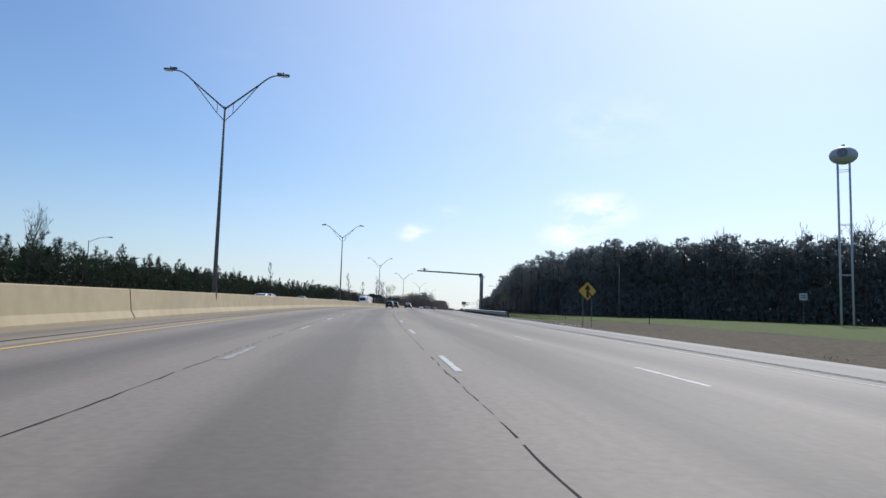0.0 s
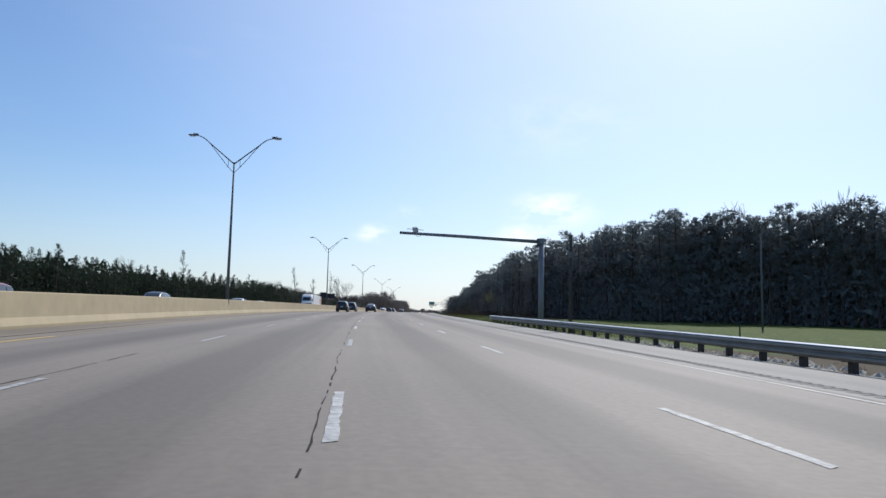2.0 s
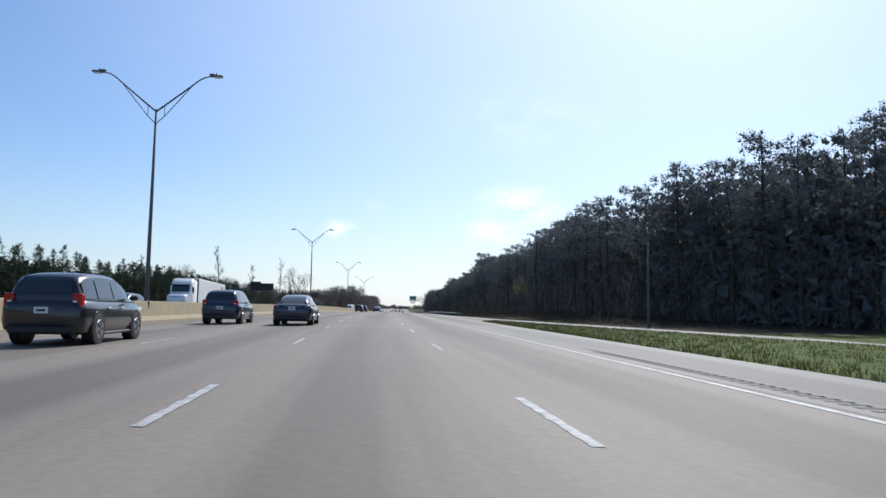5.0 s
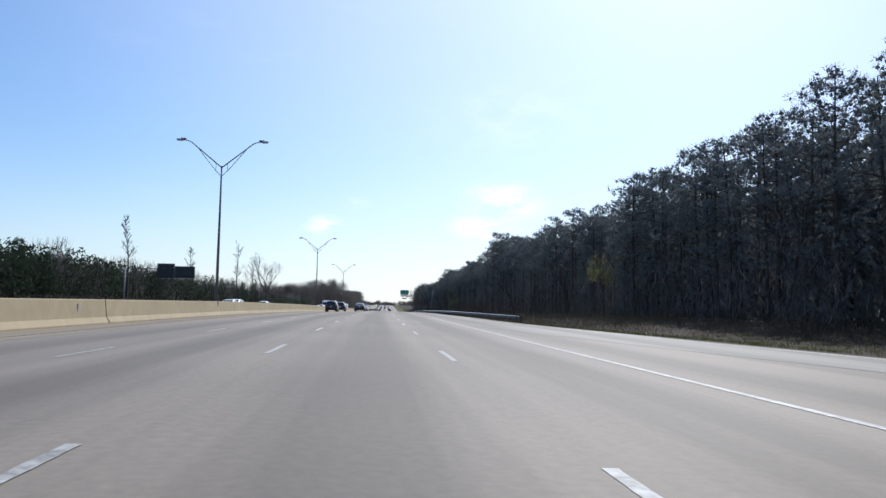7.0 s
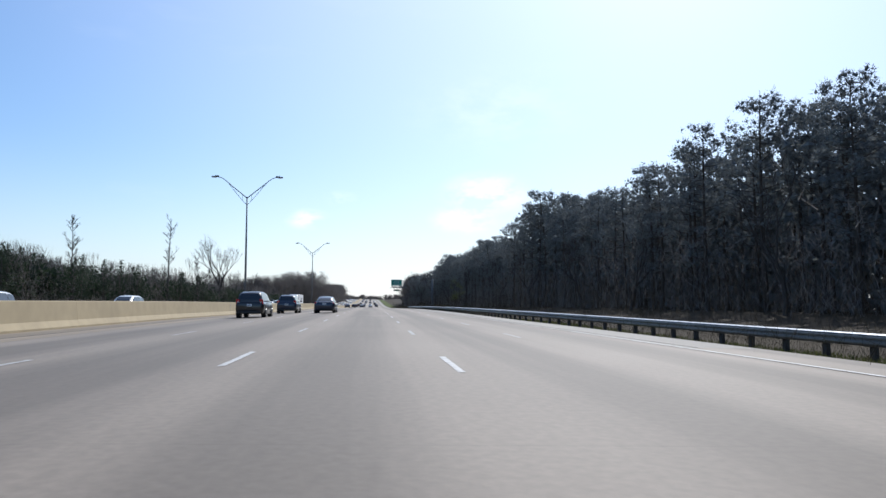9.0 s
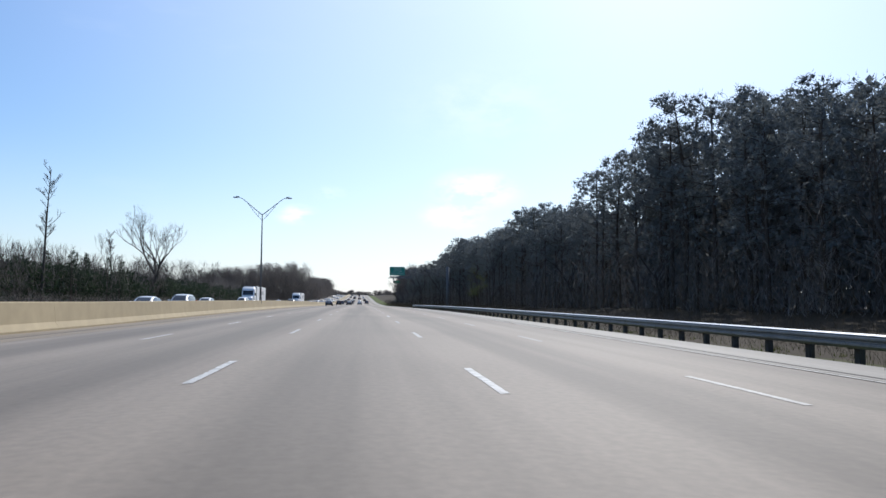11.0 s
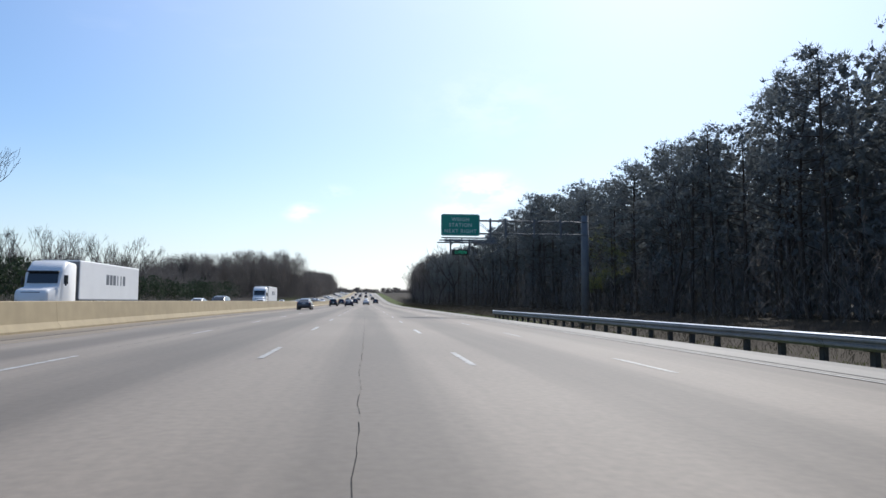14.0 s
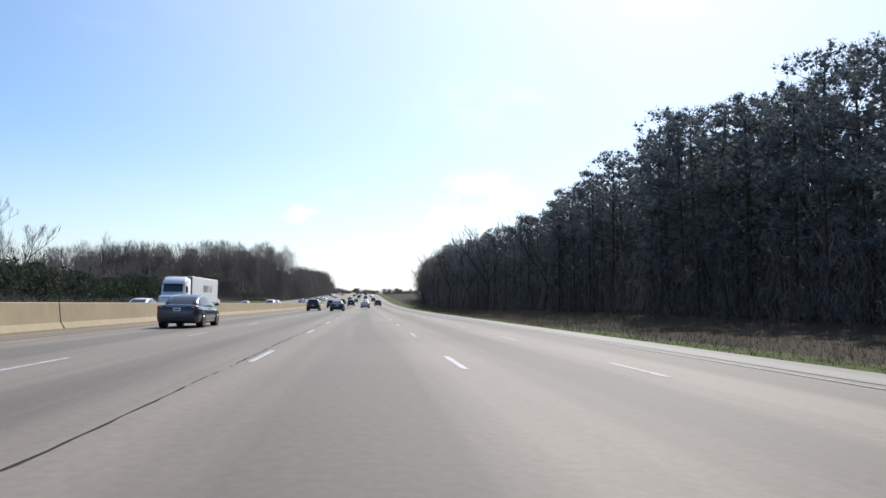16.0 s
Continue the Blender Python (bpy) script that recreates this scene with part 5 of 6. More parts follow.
def far_wood(name, places, seed, mat, label, size=1.1, count=170, twigs=False):
    rnd = random.Random(seed)
    verts, faces = [], []
    for p, w, h in places:
        for _ in range(count):
            t = rnd.random() ** 0.8
            rr = w * (0.55 + 0.6 * math.sin(math.pi * min(1, t * 0.85 + 0.1)))
            q = p + Vector((rnd.gauss(0, rr * 0.5), rnd.gauss(0, rr * 0.5), h * t))
            d = Vector((rnd.gauss(0, 0.6), rnd.gauss(0, 0.6), rnd.uniform(0.0, 1))).normalized()
            sd = d.cross(Vector((rnd.gauss(0, 1), rnd.gauss(0, 1), 0.1))).normalized() * size * rnd.uniform(0.15, 0.45)
            b = len(verts)
            reach = size * rnd.uniform(0.8, 1.8)
            if twigs:
                d = Vector((rnd.gauss(0, 0.30), rnd.gauss(0, 0.30), 1)).normalized()
                sd = d.cross(Vector((rnd.gauss(0, 1), rnd.gauss(0, 1), 0.1))).normalized() * size * rnd.uniform(0.020, 0.060)
                reach = min(size * rnd.uniform(1.5, 3.6), h * 1.08 - h * t + 0.3)
            verts += [q - sd, q + sd, q + d * reach]
            faces.append((b, b + 1, b + 2))
    link(name, mesh_of(name, verts, faces, mat), label=label, category="wood", kind="stuff")


def crowns(s0, s1, step, uf, wide, h, seed, w=3.0):
    rnd = random.Random(seed)
    out, s = [], s0
    while s < s1:
        u = uf(s) + rnd.uniform(-wide, wide)
        p = road(s, u)
        out.append((Vector((p.x, p.y, ground_z(s, u) - 0.2)), w * rnd.uniform(0.7, 1.3), (h(s) if callable(h) else h) * rnd.uniform(0.75, 1.2)))
        s += step * rnd.uniform(0.6, 1.4)
    return out


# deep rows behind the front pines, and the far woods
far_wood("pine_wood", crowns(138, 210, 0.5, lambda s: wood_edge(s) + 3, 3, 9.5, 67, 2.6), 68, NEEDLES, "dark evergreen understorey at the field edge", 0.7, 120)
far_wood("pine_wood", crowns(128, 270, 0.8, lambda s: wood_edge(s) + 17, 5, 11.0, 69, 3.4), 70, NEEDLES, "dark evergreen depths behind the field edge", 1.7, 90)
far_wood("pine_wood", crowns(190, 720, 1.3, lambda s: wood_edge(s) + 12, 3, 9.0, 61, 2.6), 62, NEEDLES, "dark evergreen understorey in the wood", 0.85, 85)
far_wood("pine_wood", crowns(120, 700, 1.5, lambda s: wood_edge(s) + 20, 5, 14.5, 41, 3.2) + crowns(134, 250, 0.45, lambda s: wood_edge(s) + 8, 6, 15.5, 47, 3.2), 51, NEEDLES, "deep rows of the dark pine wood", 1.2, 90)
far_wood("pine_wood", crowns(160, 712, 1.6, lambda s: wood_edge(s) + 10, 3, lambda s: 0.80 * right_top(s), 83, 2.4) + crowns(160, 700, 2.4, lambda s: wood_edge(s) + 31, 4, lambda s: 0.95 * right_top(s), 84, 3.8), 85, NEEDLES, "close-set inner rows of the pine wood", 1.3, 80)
far_wood("far_wood", crowns(706, 860, 0.9, lambda s: wood_edge(s) + 3, 3.5, 16.5, 42, 3.0) + crowns(860, 1400, 2.5, lambda s: wood_edge(s) + 3, 5, 14, 49, 3.5), 52, FAR_WOOD, "far leafless wood beside the road", 1.1, 280, True)
far_wood("far_wood", crowns(690, 838, 0.7, lambda s: -37 - max(0, 832 - s) * 0.24, 6, lambda s: float(np.interp(s, (690, 703, 760, 810), (11.5, 13.8, 17.0, 20.5))), 43, 3.4), 53, FAR_WOOD, "tall leafless hardwood stand", 0.95, 420, True)
far_wood("far_wood", crowns(850, 1100, 1.6, lambda s: -31, 5, 14, 48, 3.5) + crowns(880, 1500, 4.0, lambda s: -46, 6, 13, 44, 3.5), 54, FAR_WOOD, "far leafless wood beside the opposite carriageway", 1.4, 200, True)
far_wood("pine_wood", crowns(0, 800, 1.7, lambda s: -56, 5, 6.2, 45, 2.2), 55, YOUNG_NEEDLES, "deep rows of the young pines", 0.95, 80)
far_wood("pine_wood", crowns(320, 560, 1.0, lambda s: -54, 3.5, lambda s: float(np.interp(s, (320, 360, 430, 540), (8.6, 8.6, 6.6, 6.2))), 63, 2.3), 64, YOUNG_NEEDLES, "dense dark evergreen thicket", 0.55, 150)
far_wood("pine_wood", crowns(-10, 340, 1.0, lambda s: -50.5, 2.0, 5.3, 65, 2.0), 66, YOUNG_NEEDLES, "dense lower growth among the young pines", 0.5, 120)
far_wood("far_wood", crowns(335, 700, 1.6, lambda s: -55, 6, 8.6, 57, 2.4), 58, FAR_WOOD, "dense leafless wood among the young pines", 0.85, 190, True)
far_wood("pine_wood", crowns(400, 700, 1.9, lambda s: -51, 3.0, 5.6, 59, 2.2), 60, YOUNG_NEEDLES, "dark evergreen thicket", 0.5, 190)
far_wood("far_wood", crowns(1500, 1900, 3.0, lambda s: (s * 97.0) % 260 - 130, 20, 9, 46, 6.0), 56, FAR_WOOD, "distant wooded skyline", 2.0, 110)


# ---- verge grass, rubble ----
def tufts(name, s0, s1, u0, u1, n, h, seed, label):
    rnd = random.Random(seed)
    verts, faces = [], []
    for _ in range(n):
        s, u = rnd.uniform(s0, s1), u0 + (u1 - u0) * rnd.random() ** 1.5
        if (s < 96 and u < 19 or s < 90 and u < 31) and rnd.random() < 0.93:
            continue
        if u < paved_right(s) + 0.15 or (170 < s < 262 and ramp_left(s) - 0.6 < u < ramp_right(s) + 2.6):
            continue
        p = road(s, u)
        p.z = ground_z(s, u) - 0.02
        for _ in range(5):
            a = rnd.uniform(0, 6.28)
            q = p + Vector((rnd.gauss(0, 0.12), rnd.gauss(0, 0.12), 0))
            w = Vector((math.cos(a), math.sin(a), 0)) * h * 0.11
            b = len(verts)
            verts += [q - w, q + w, q + Vector((rnd.gauss(0, h * 0.35), rnd.gauss(0, h * 0.35), h * rnd.uniform(0.6, 1.3)))]
            faces.append((b, b + 1, b + 2))
    link(name, mesh_of(name, verts, faces, GRASS), label=label, category="grass", kind="stuff")


tufts("grass", 45, 262, 11.3, 32, 18000, 0.17, 61, "short green and straw-coloured verge grass")
tufts("grass", 262, 700, 11.5, 17, 5000, 0.13, 62, "thin strip of grass beside the guardrail")
tufts("grass", -10, 60, 11.3, 30, 5000, 0.14, 63, "dry brown verge grass")


def rubble(s0, s1, u0, u1, n, seed):
    rnd = random.Random(seed)
    verts, faces = [], []
    for _ in range(n):
        s, u = rnd.uniform(s0, s1), rnd.gauss((u0 + u1) / 2, (u1 - u0) / 4)
        p = road(s, u)
        p.z = ground_z(s, u)
        r = rnd.uniform(0.10, 0.36)
        b = len(verts)
        for k in range(5):
            a = k * 1.257 + rnd.uniform(-0.3, 0.3)
            verts.append(p + Vector((math.cos(a) * r * rnd.uniform(0.7, 1.2), math.sin(a) * r * rnd.uniform(0.7, 1.2), -0.05)))
        verts.append(p + Vector((rnd.gauss(0, r * 0.2), rnd.gauss(0, r * 0.2), r * rnd.uniform(0.3, 0.6))))
        for k in range(5):
            faces.append((b + k, b + (k + 1) % 5, b + 5))
    link("rubble", mesh_of("rubble", verts, faces, STONE), label="pale broken stone in the verge", category="stones", kind="stuff")


rubble(46, 92, 11.9, 15.6, 760, 71)
tufts("grass", 262, 345, 12.4, 17.5, 4500, 0.15, 64, "dark green grass between shoulder and guardrail")


# ---- vehicles ----
def loft(rings):
    b = bmesh.new()
    vs = [[b.verts.new(p) for p in r] for r in rings]
    n = len(vs[0])
    for q, w in zip(vs, vs[1:]):
        for k in range(n):
            b.faces.new((q[k], q[(k + 1) % n], w[(k + 1) % n], w[k]))
    b.faces.new(list(reversed(vs[0])))
    b.faces.new(vs[-1])
    bmesh.ops.recalc_face_normals(b, faces=b.faces)
    return b


def section(y, w, z0, z1, round_=0.08):
    """One cross section of a body shell: rounded box of half-width w from z0 to z1."""
    pts = []
    for sx, sz, a0 in ((1, -1, 270), (1, 1, 0), (-1, 1, 90), (-1, -1, 180)):
        cx, cz = sx * (w - round_), (z1 - round_) if sz > 0 else (z0 + round_)
        for i in range(3):
            a = radians(a0 + 45 * i)
            pts.append((cx + round_ * math.cos(a), y, cz + round_ * math.sin(a)))
    return pts


def wheel(parent, x, y, r, w=0.2):
    sgn = 1 if x > 0 else -1
    ty = part("wheel", bmesh.ops and tube([(x - w / 2, y, r), (x - w / 2 + 0.03, y, r), (x + w / 2 - 0.03, y, r), (x + w / 2, y, r)], [r - 0.03, r, r, r - 0.03], 20), RUBBER, parent, "black tyre")
    part("rim", tube([(x + sgn * (w / 2 - 0.02), y, r), (x + sgn * (w / 2 + 0.012), y, r)], [r * 0.66, r * 0.60], 12), ALLOY, ty)
    bm = bmesh.new()
    for k in range(5):
        a = k * 2 * math.pi / 5
        d = Vector((0, math.cos(a), math.sin(a)))
        e = Vector((0, -math.sin(a), math.cos(a))) * r * 0.10
        o = Vector((x + sgn * (w / 2 + 0.02), y, r))
        bm.faces.new([bm.verts.new(v) for v in (o + d * r * 0.12 - e, o + d * r * 0.12 + e, o + d * r * 0.56 + e * 0.8, o + d * r * 0.56 - e * 0.8)])
    part("spokes", bm, TRIM, ty)


def shell_section(y, w, z0, z1):
    """One cross section of a lower body: sill, bulged flank, shoulder, crowned deck."""
    half = [(0.80 * w, z0), (0.95 * w, z0 + 0.06), (w, z0 + 0.35 * (z1 - z0)), (0.985 * w, z0 + 0.72 * (z1 - z0)), (0.93 * w, z1 - 0.045), (0.80 * w, z1 - 0.008), (0.35 * w, z1 + 0.012)]
    return [(x, y, z) for x, z in half] + [(-x, y, z) for x, z in reversed(half)]


def cabin_section(y, wb, wt, z0, zt):
    """One cross section of a glasshouse: flanks that lean in and a crowned roof."""
    half = [(wb, z0 - 0.10), (wb, z0), (wt + (wb - wt) * 0.12, z0 + (zt - z0) * 0.88), (wt * 0.93, z0 + (zt - z0) * 0.965), (wt * 0.55, zt), (wt * 0.2, zt + 0.006)]
    return [(x, y, z) for x, z in half] + [(-x, y, z) for x, z in reversed(half)]


SEDAN = dict(belt=0.93, tyre=0.335, h=2.43, axles=(-1.42, 1.44), w=0.915,
             body=((-2.43, 0.70, 0.42, 0.80), (-2.36, 0.82, 0.30, 0.95), (-2.15, 0.89, 0.22, 1.0), (-1.6, 0.915, 0.19, 0.965), (-0.8, 0.915, 0.18, 0.94), (0.6, 0.915, 0.18, 0.93), (1.4, 0.912, 0.19, 0.90), (1.9, 0.885, 0.20, 0.80), (2.25, 0.80, 0.24, 0.68), (2.42, 0.62, 0.32, 0.56)),
             cab=((-1.92, 0.78, 0.60, 0.96), (-1.45, 0.80, 0.585, 1.21), (-1.0, 0.81, 0.57, 1.37), (-0.5, 0.82, 0.565, 1.445), (0.0, 0.83, 0.565, 1.46), (0.4, 0.83, 0.565, 1.43), (0.75, 0.83, 0.58, 1.32), (1.15, 0.83, 0.62, 1.11), (1.5, 0.82, 0.70, 0.94)),
             rear=(-1.86, -1.12), front=(0.62, 1.42), sides=((-1.42, -0.36), (-0.29, 0.98)), lamp=(0.34, 0.15, 0.80), plate=0.73)
SUV = dict(belt=1.04, tyre=0.37, h=2.35, axles=(-1.38, 1.36), w=0.93,
           body=((-2.35, 0.74, 0.48, 0.92), (-2.28, 0.86, 0.34, 1.05), (-2.05, 0.91, 0.26, 1.08), (-1.4, 0.93, 0.24, 1.06), (0.4, 0.93, 0.23, 1.04), (1.3, 0.925, 0.24, 1.03), (1.8, 0.90, 0.26, 0.96), (2.15, 0.83, 0.30, 0.84), (2.34, 0.66, 0.40, 0.68)),
           cab=((-2.24, 0.80, 0.70, 1.08), (-2.12, 0.82, 0.645, 1.45), (-1.92, 0.83, 0.62, 1.62), (-1.3, 0.84, 0.605, 1.70), (-0.2, 0.85, 0.605, 1.71), (0.35, 0.85, 0.61, 1.66), (0.8, 0.85, 0.63, 1.47), (1.2, 0.84, 0.67, 1.20), (1.45, 0.83, 0.72, 1.05)),
           rear=(-2.20, -1.98), front=(0.52, 1.38), sides=((-2.02, -1.30), (-1.22, -0.25), (-0.18, 0.95)), lamp=(0.22, 0.34, 0.86), plate=0.74)


def car(m, paint, kind="sedan", label="", group="traffic"):
    """A road vehicle facing +y: lower body, glasshouse, panes, lamps, wheels."""
    d = SEDAN if kind == "sedan" else SUV
    belt, h, W = d["belt"], d["h"], d["w"]
    g = empty("car", m, label=label, category="car", group=group)
    part("body", loft([shell_section(*q) for q in d["body"]]), paint, g, smooth=True)
    part("cabin", loft([cabin_section(y, wb, wt, belt, zt) for y, wb, wt, zt in d["cab"]]), paint, g, smooth=True)
    ys = [q[0] for q in d["cab"]]
    pick = lambda y, k: float(np.interp(y, ys, [q[k] for q in d["cab"]]))

    def grid(name, fn, nu, nv):
        bm = bmesh.new()
        vs = [[bm.verts.new(fn(i / nu, j / nv)) for j in range(nv + 1)] for i in range(nu + 1)]
        for i in range(nu):
            for j in range(nv):
                bm.faces.new((vs[i][j], vs[i + 1][j], vs[i + 1][j + 1], vs[i][j + 1]))
        bmesh.ops.recalc_face_normals(bm, faces=bm.faces)
        part(name, bm, GLASS, g, smooth=True)

    for name, (a, b), out in (("rear_window", d["rear"], -0.012), ("windscreen", d["front"], 0.012)):
        grid(name, lambda u, v, a=a, b=b, out=out: (0.86 * pick(a + (b - a) * v, 2) * (2 * u - 1), a + (b - a) * v + out, pick(a + (b - a) * v, 3) + 0.014), 4, 4)
    for sgn in (-1, 1):
        for a, b in d["sides"]:
            def flank(u, v, a=a, b=b, sgn=sgn):
                y = a + (b - a) * u
                zt = pick(y, 3)
                f = 0.08 + 0.76 * v
                if zt - belt < 0.12:
                    f *= 0.6
                return (sgn * (pick(y, 1) + (pick(y, 2) - pick(y, 1)) * f + 0.014 + 0.03 * f), y, belt + (zt - belt) * f)
            grid("side_window", flank, 5, 2)
        lw, lh, lz = d["lamp"]
        tl = part("tail_lamp", box(lw, 0.22, lh, x=sgn * (W - 0.08 - lw / 2), y=-h + 0.17, z=lz, bevel=0.035, segments=2), TAIL_RED, g, "red tail lamp")
        part("lamp_strip", box(lw * 0.4, 0.02, 0.04, x=sgn * (W - 0.09 - lw * 0.6), y=-h + 0.056, z=lz + lh * 0.4), HEAD_LENS, tl)
        part("head_lamp", box(0.34, 0.3, 0.12, x=sgn * (W - 0.26), y=h - 0.36, z=0.60 if kind == "sedan" else 0.76, bevel=0.04, segments=2), HEAD_LENS, g, "clear head lamp")
        part("mirror", box(0.20, 0.12, 0.13, x=sgn * (W + 0.06), y=0.92, z=belt + 0.02, bevel=0.04, segments=2), paint, g)
        part("sill", box(0.05, 2.0, 0.07, x=sgn * (W - 0.035), z=0.22, bevel=0.015), TRIM, g)
        for y in (-0.72, 0.22):
            part("door_handle", box(0.03, 0.18, 0.035, x=sgn * (W + 0.0), y=y, z=belt - 0.19, bevel=0.01), ALLOY, g)
        for q in d["axles"]:
            part("wheel_arch", tube([(sgn * (W - 0.26), q, d["tyre"] + 0.03), (sgn * (W + 0.004), q, d["tyre"] + 0.03)], d["tyre"] + 0.045, 20), TRIM, g)
            wheel(g, sgn * (W - 0.085), q, d["tyre"])
    part("rear_bumper", box(2 * W - 0.42, 0.16, 0.20, y=-h + 0.09, z=0.27, bevel=0.05, segments=2), TRIM, g)
    part("boot_strip", box(0.86, 0.03, 0.025, y=-h + 0.03, z=d["plate"] + 0.17, bevel=0.006), ALLOY, g, "thin chrome strip")
    pl = part("number_plate", box(0.31, 0.02, 0.15, y=-h + 0.004, z=d["plate"], bevel=0.004), PLATE, g, "pale plate")
    part("plate_bar", box(0.20, 0.004, 0.045, y=-h - 0.008, z=d["plate"] + 0.05), SIGN_BLACK, pl)
    part("grille", box(0.9, 0.08, 0.18, y=h - 0.03, z=0.36, bevel=0.03), TRIM, g)
    return g


def semi(m, label, logo=False):
    """A tractor and box trailer facing +y."""
    g = empty("truck", m, label=label, category="truck", group="traffic")
    tr = part("trailer", box(2.6, 13.6, 2.85, y=-3.6, z=1.15, bevel=0.05), TRAILER_WHITE, g, "plain white box trailer")
    part("rail", box(2.62, 13.62, 0.10, y=-3.6, z=1.12), STEEL, tr)
    for sgn in (-1, 1):
        part("skirt", box(0.05, 6.5, 0.6, x=sgn * 1.25, y=-3.2, z=0.5), TRAILER_WHITE, tr)
        if not logo:
            for k, wl in enumerate((0.62, 0.55, 0.62, 0.22, 0.20, 0.55)):
                part("legend_bar", box(0.01, wl, 0.80, x=sgn * 1.303, y=-4.4 + sgn * (0.78 * k - 1.9), z=2.35), DECAL_GREY, tr, "dark lettering bar")
        if logo:
            part("decal", tube([(sgn * 1.302, -8.6, 2.65), (sgn * 1.306, -8.6, 2.65)], 0.98, 28), LOGO_ORANGE, tr, "round orange mark")
            part("decal_bar", box(0.012, 0.85, 0.28, x=sgn * 1.306, y=-8.6, z=2.72, bevel=0.004), LOGO_RED, tr)
            part("decal_bar", box(0.012, 0.6, 0.22, x=sgn * 1.306, y=-8.5, z=2.3, bevel=0.004), LOGO_RED, tr)
    part("nose_wall", box(2.5, 0.06, 2.7, y=3.23, z=1.2), DARK_STEEL, tr, "grey front wall of the trailer")
    part("chassis", box(0.9, 9.0, 0.28, y=3.0, z=0.62, bevel=0.02), TRIM, g)
    cab = part("cab", loft([section(3.6, 1.2, 0.55, 3.75, 0.2), section(5.1, 1.22, 0.5, 3.85, 0.25), section(5.9, 1.2, 0.5, 3.1, 0.2), section(6.2, 1.15, 0.5, 2.1, 0.2), section(7.6, 1.05, 0.5, 1.85, 0.2), section(7.9, 0.95, 0.6, 1.6, 0.15)]), TRAILER_WHITE, g, "white sleeper cab", smooth=True)
    bm = bmesh.new()
    bm.faces.new([bm.verts.new(v) for v in ((-1.0, 6.13, 2.25), (1.0, 6.13, 2.25), (0.98, 5.92, 3.0), (-0.98, 5.92, 3.0))])
    bmesh.ops.translate(bm, verts=bm.verts, vec=(0, 0.05, 0.02))
    part("windscreen", bm, GLASS, cab)
    for sgn in (-1, 1):
        part("side_window", box(0.02, 0.7, 0.6, x=sgn * 1.215, y=5.35, z=2.25, bevel=0.005), GLASS, cab)
        part("mirror", box(0.12, 0.1, 0.6, x=sgn * 1.42, y=5.9, z=2.1, bevel=0.03), TRIM, cab)
        part("head_lamp", box(0.3, 0.1, 0.25, x=sgn * 0.75, y=7.85, z=0.95, bevel=0.04), HEAD_LENS, cab)
        for q in (-9.3, -8.1, 2.6, 3.9, 6.9):
            wheel(g, sgn * 1.08, q, 0.5, 0.3)
    part("sun_visor", box(2.1, 0.25, 0.10, y=6.08, z=3.02, bevel=0.03), TRIM, cab)
    part("exhaust_stack", tube([(1.15, 3.45, 0.9), (1.15, 3.45, 4.05)], 0.07, 10), ALLOY, cab)
    part("grille", box(1.2, 0.06, 0.8, y=7.86, z=0.85, bevel=0.02), TRIM, cab)
    part("bumper", box(2.2, 0.25, 0.35, y=7.85, z=0.4, bevel=0.06), STEEL, g)
    return g


GREY_BLUE = car_paint("paint_grey_blue", (0.040, 0.050, 0.072))
BLACK_CAR = car_paint("paint_black", (0.02, 0.021, 0.024))
DARK_BLUE = car_paint("paint_dark_blue", (0.022, 0.03, 0.055))
WHITE_CAR = car_paint("paint_white", (0.75, 0.75, 0.74), 0.0)
SILVER_CAR = car_paint("paint_silver", (0.45, 0.46, 0.47), 0.6)
RED_CAR = car_paint("paint_red", (0.30, 0.03, 0.03))

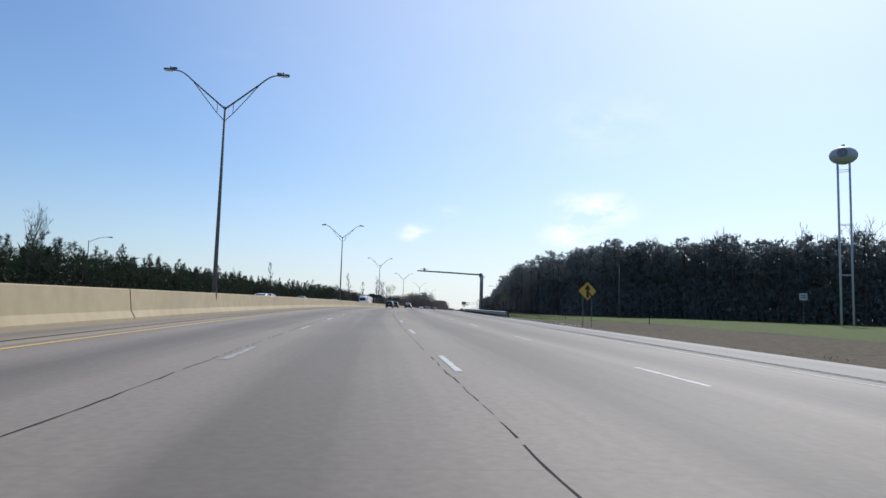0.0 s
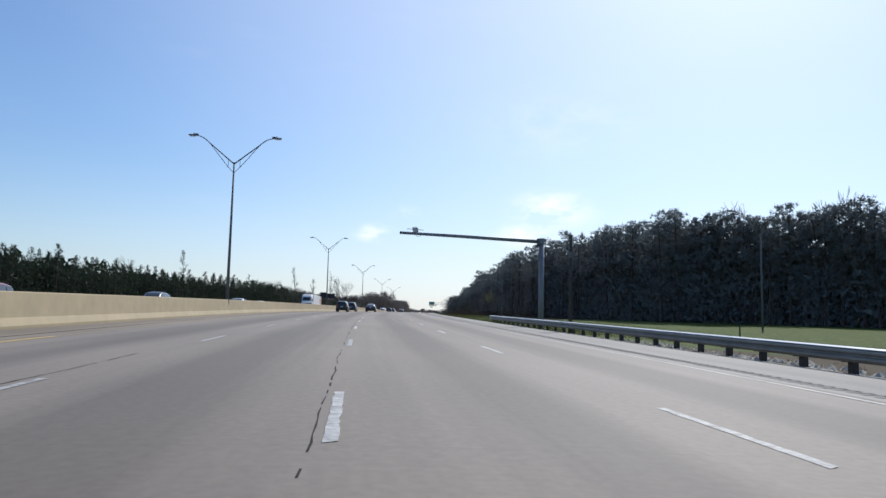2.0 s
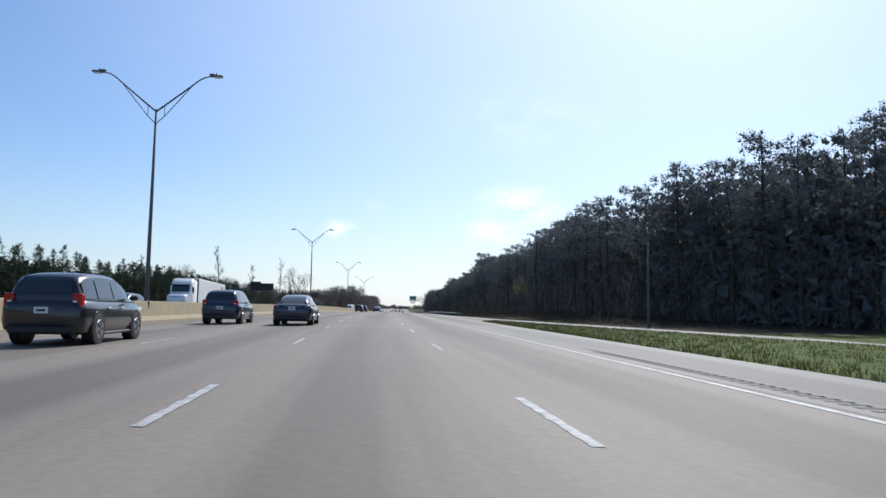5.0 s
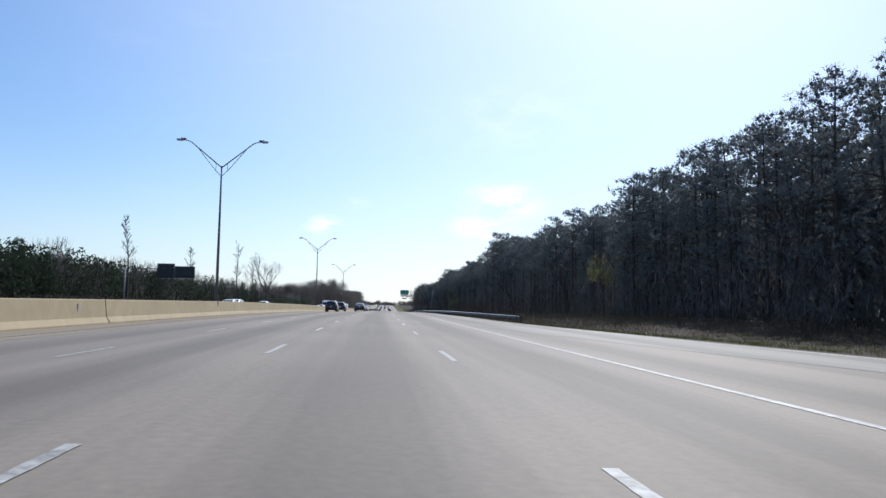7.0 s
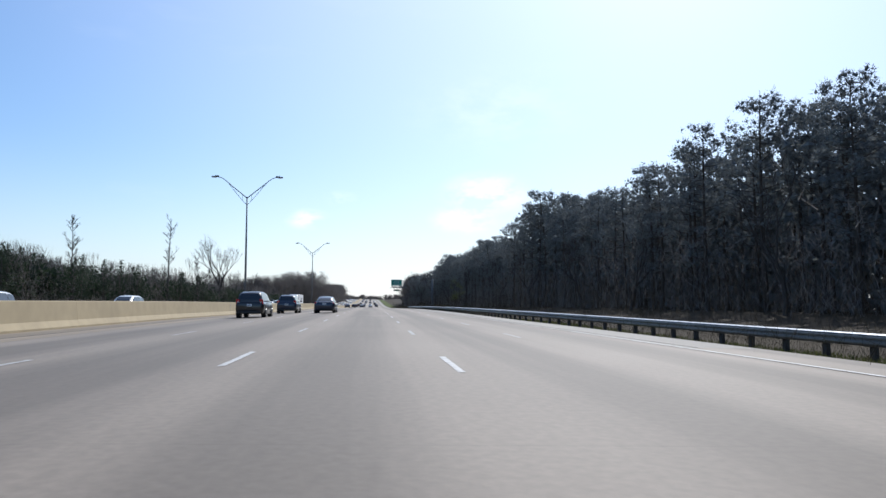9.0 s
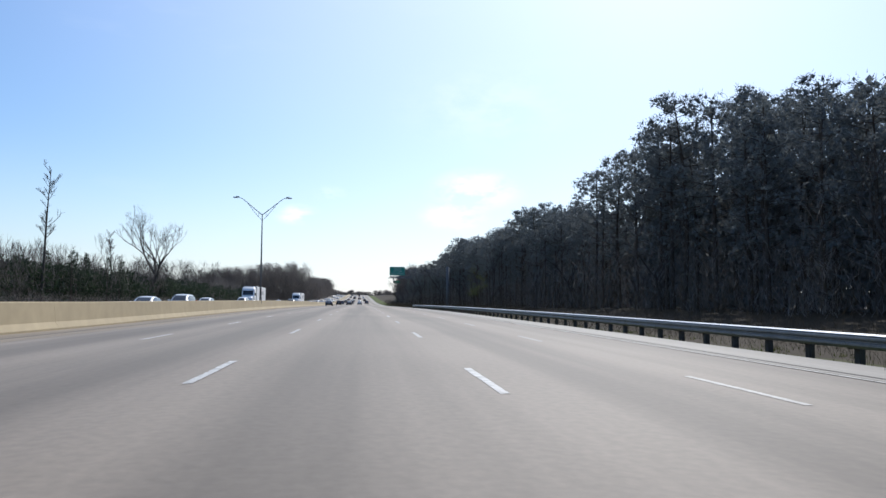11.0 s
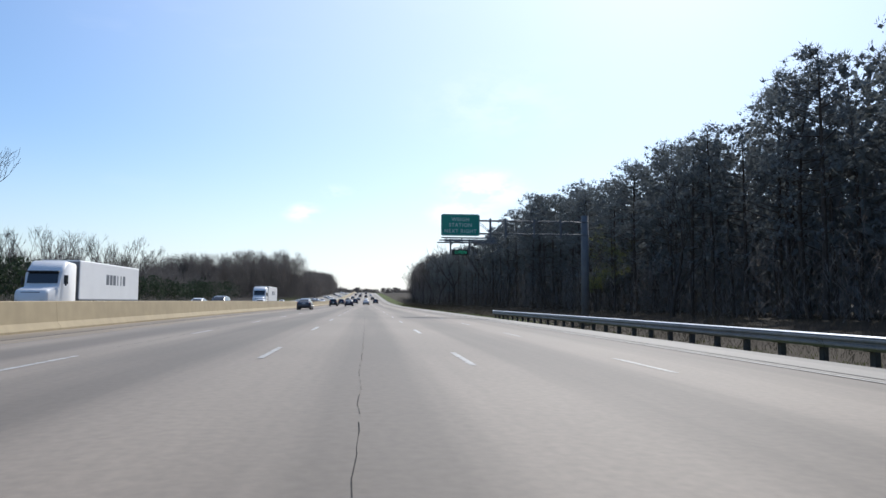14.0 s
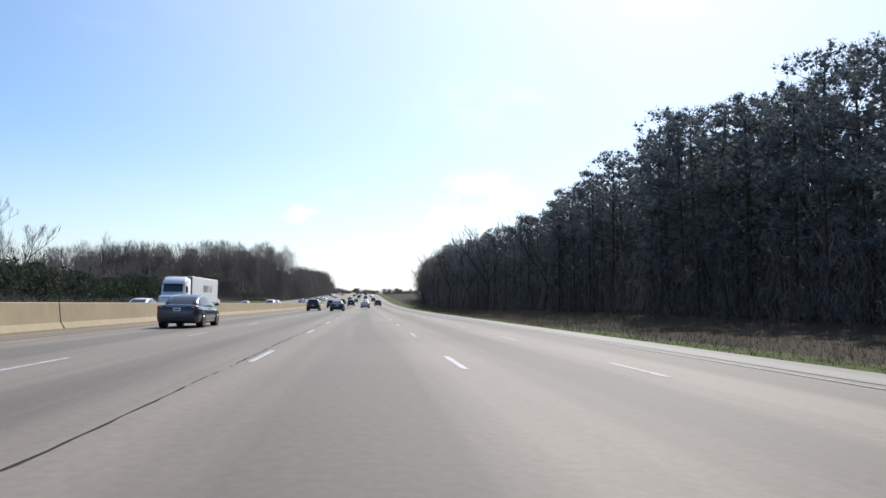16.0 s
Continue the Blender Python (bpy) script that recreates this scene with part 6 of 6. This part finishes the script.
car(on_road(533.5, -6.0), GREY_BLUE, "sedan", "grey-blue metallic four-door sedan in the inner lane")
S0 = car(on_road(606.0, -5.5), BLACK_CAR, "suv", "black sport utility car on pale concrete lanes")
S1 = car(on_road(598.0, -1.8), DARK_BLUE, "sedan", "dark blue sedan on pale concrete lanes")
S2 = car(on_road(660.0, -5.5), DARK_BLUE, "suv", "dark blue sport utility car on the motorway")
S3 = car(on_road(650.0, 1.9), SILVER_CAR, "sedan", "silver sedan in the third lane")
for src, s, u in ((S0, 172, -5.5), (S2, 191, -5.5), (S1, 189, -1.8), (S0, 331, -5.5), (S1, 347, -1.8), (S2, 351, -5.5)):
    copy_thing(src, on_road(s, u))
V0 = car(on_road(345.0, -18.4, 0, 180), WHITE_CAR, "van", "white van on the opposite carriageway")
car(on_road(93.0, -18.5, 0, 180), RED_CAR, "van", "dark red van on the opposite carriageway")
V2 = car(on_road(439.0, -17.5, 0, 180), WHITE_CAR, "sedan", "white sedan on the opposite carriageway")
rc = random.Random(5)
ahead = [S0, S1, S2, S3]
for s, u in ((690, -1.8), (705, 5.4), (740, -5.5), (752, 1.9), (790, -1.8), (815, 5.3), (850, -5.5), (880, 1.9), (905, -1.8), (950, 5.3), (985, -5.5), (1020, -1.8), (1060, 1.9), (1110, -5.5), (1150, 2.0)):
    copy_thing(ahead[rc.randrange(4)], on_road(s, u))
onc = [V0, V2, S3, S0, V0]
for s, u in ((70, -14.8), (121, -18.4), (139, -14.8), (171, -18.4), (203, -15.0), (301, -14.8), (322, -18.4), (404, -14.8), (416, -15.0), (473, -18.4), (523, -14.7), (529, -18.4), (556, -14.8), (598, -18.4), (630, -14.8), (648, -22.0), (668, -18.4), (700, -22), (722, -14.8), (745, -18.4), (775, -22), (800, -14.8), (840, -18.4), (870, -22), (910, -14.8), (950, -18.4), (1000, -22), (1040, -14.8), (1090, -18.4), (1140, -22)):
    copy_thing(onc[rc.randrange(5)], on_road(s, u, 0, 180))
semi(on_road(244.0, -21.0, 0, 180), "white box truck with a round orange mark, opposite carriageway", True)
semi(on_road(496.0, -20.0, 0, 180), "white semi-trailer truck with a long box, opposite carriageway")
semi(on_road(584.0, -18.2, 0, 180), "white semi-trailer truck on the opposite carriageway")
back_sign(329.6)
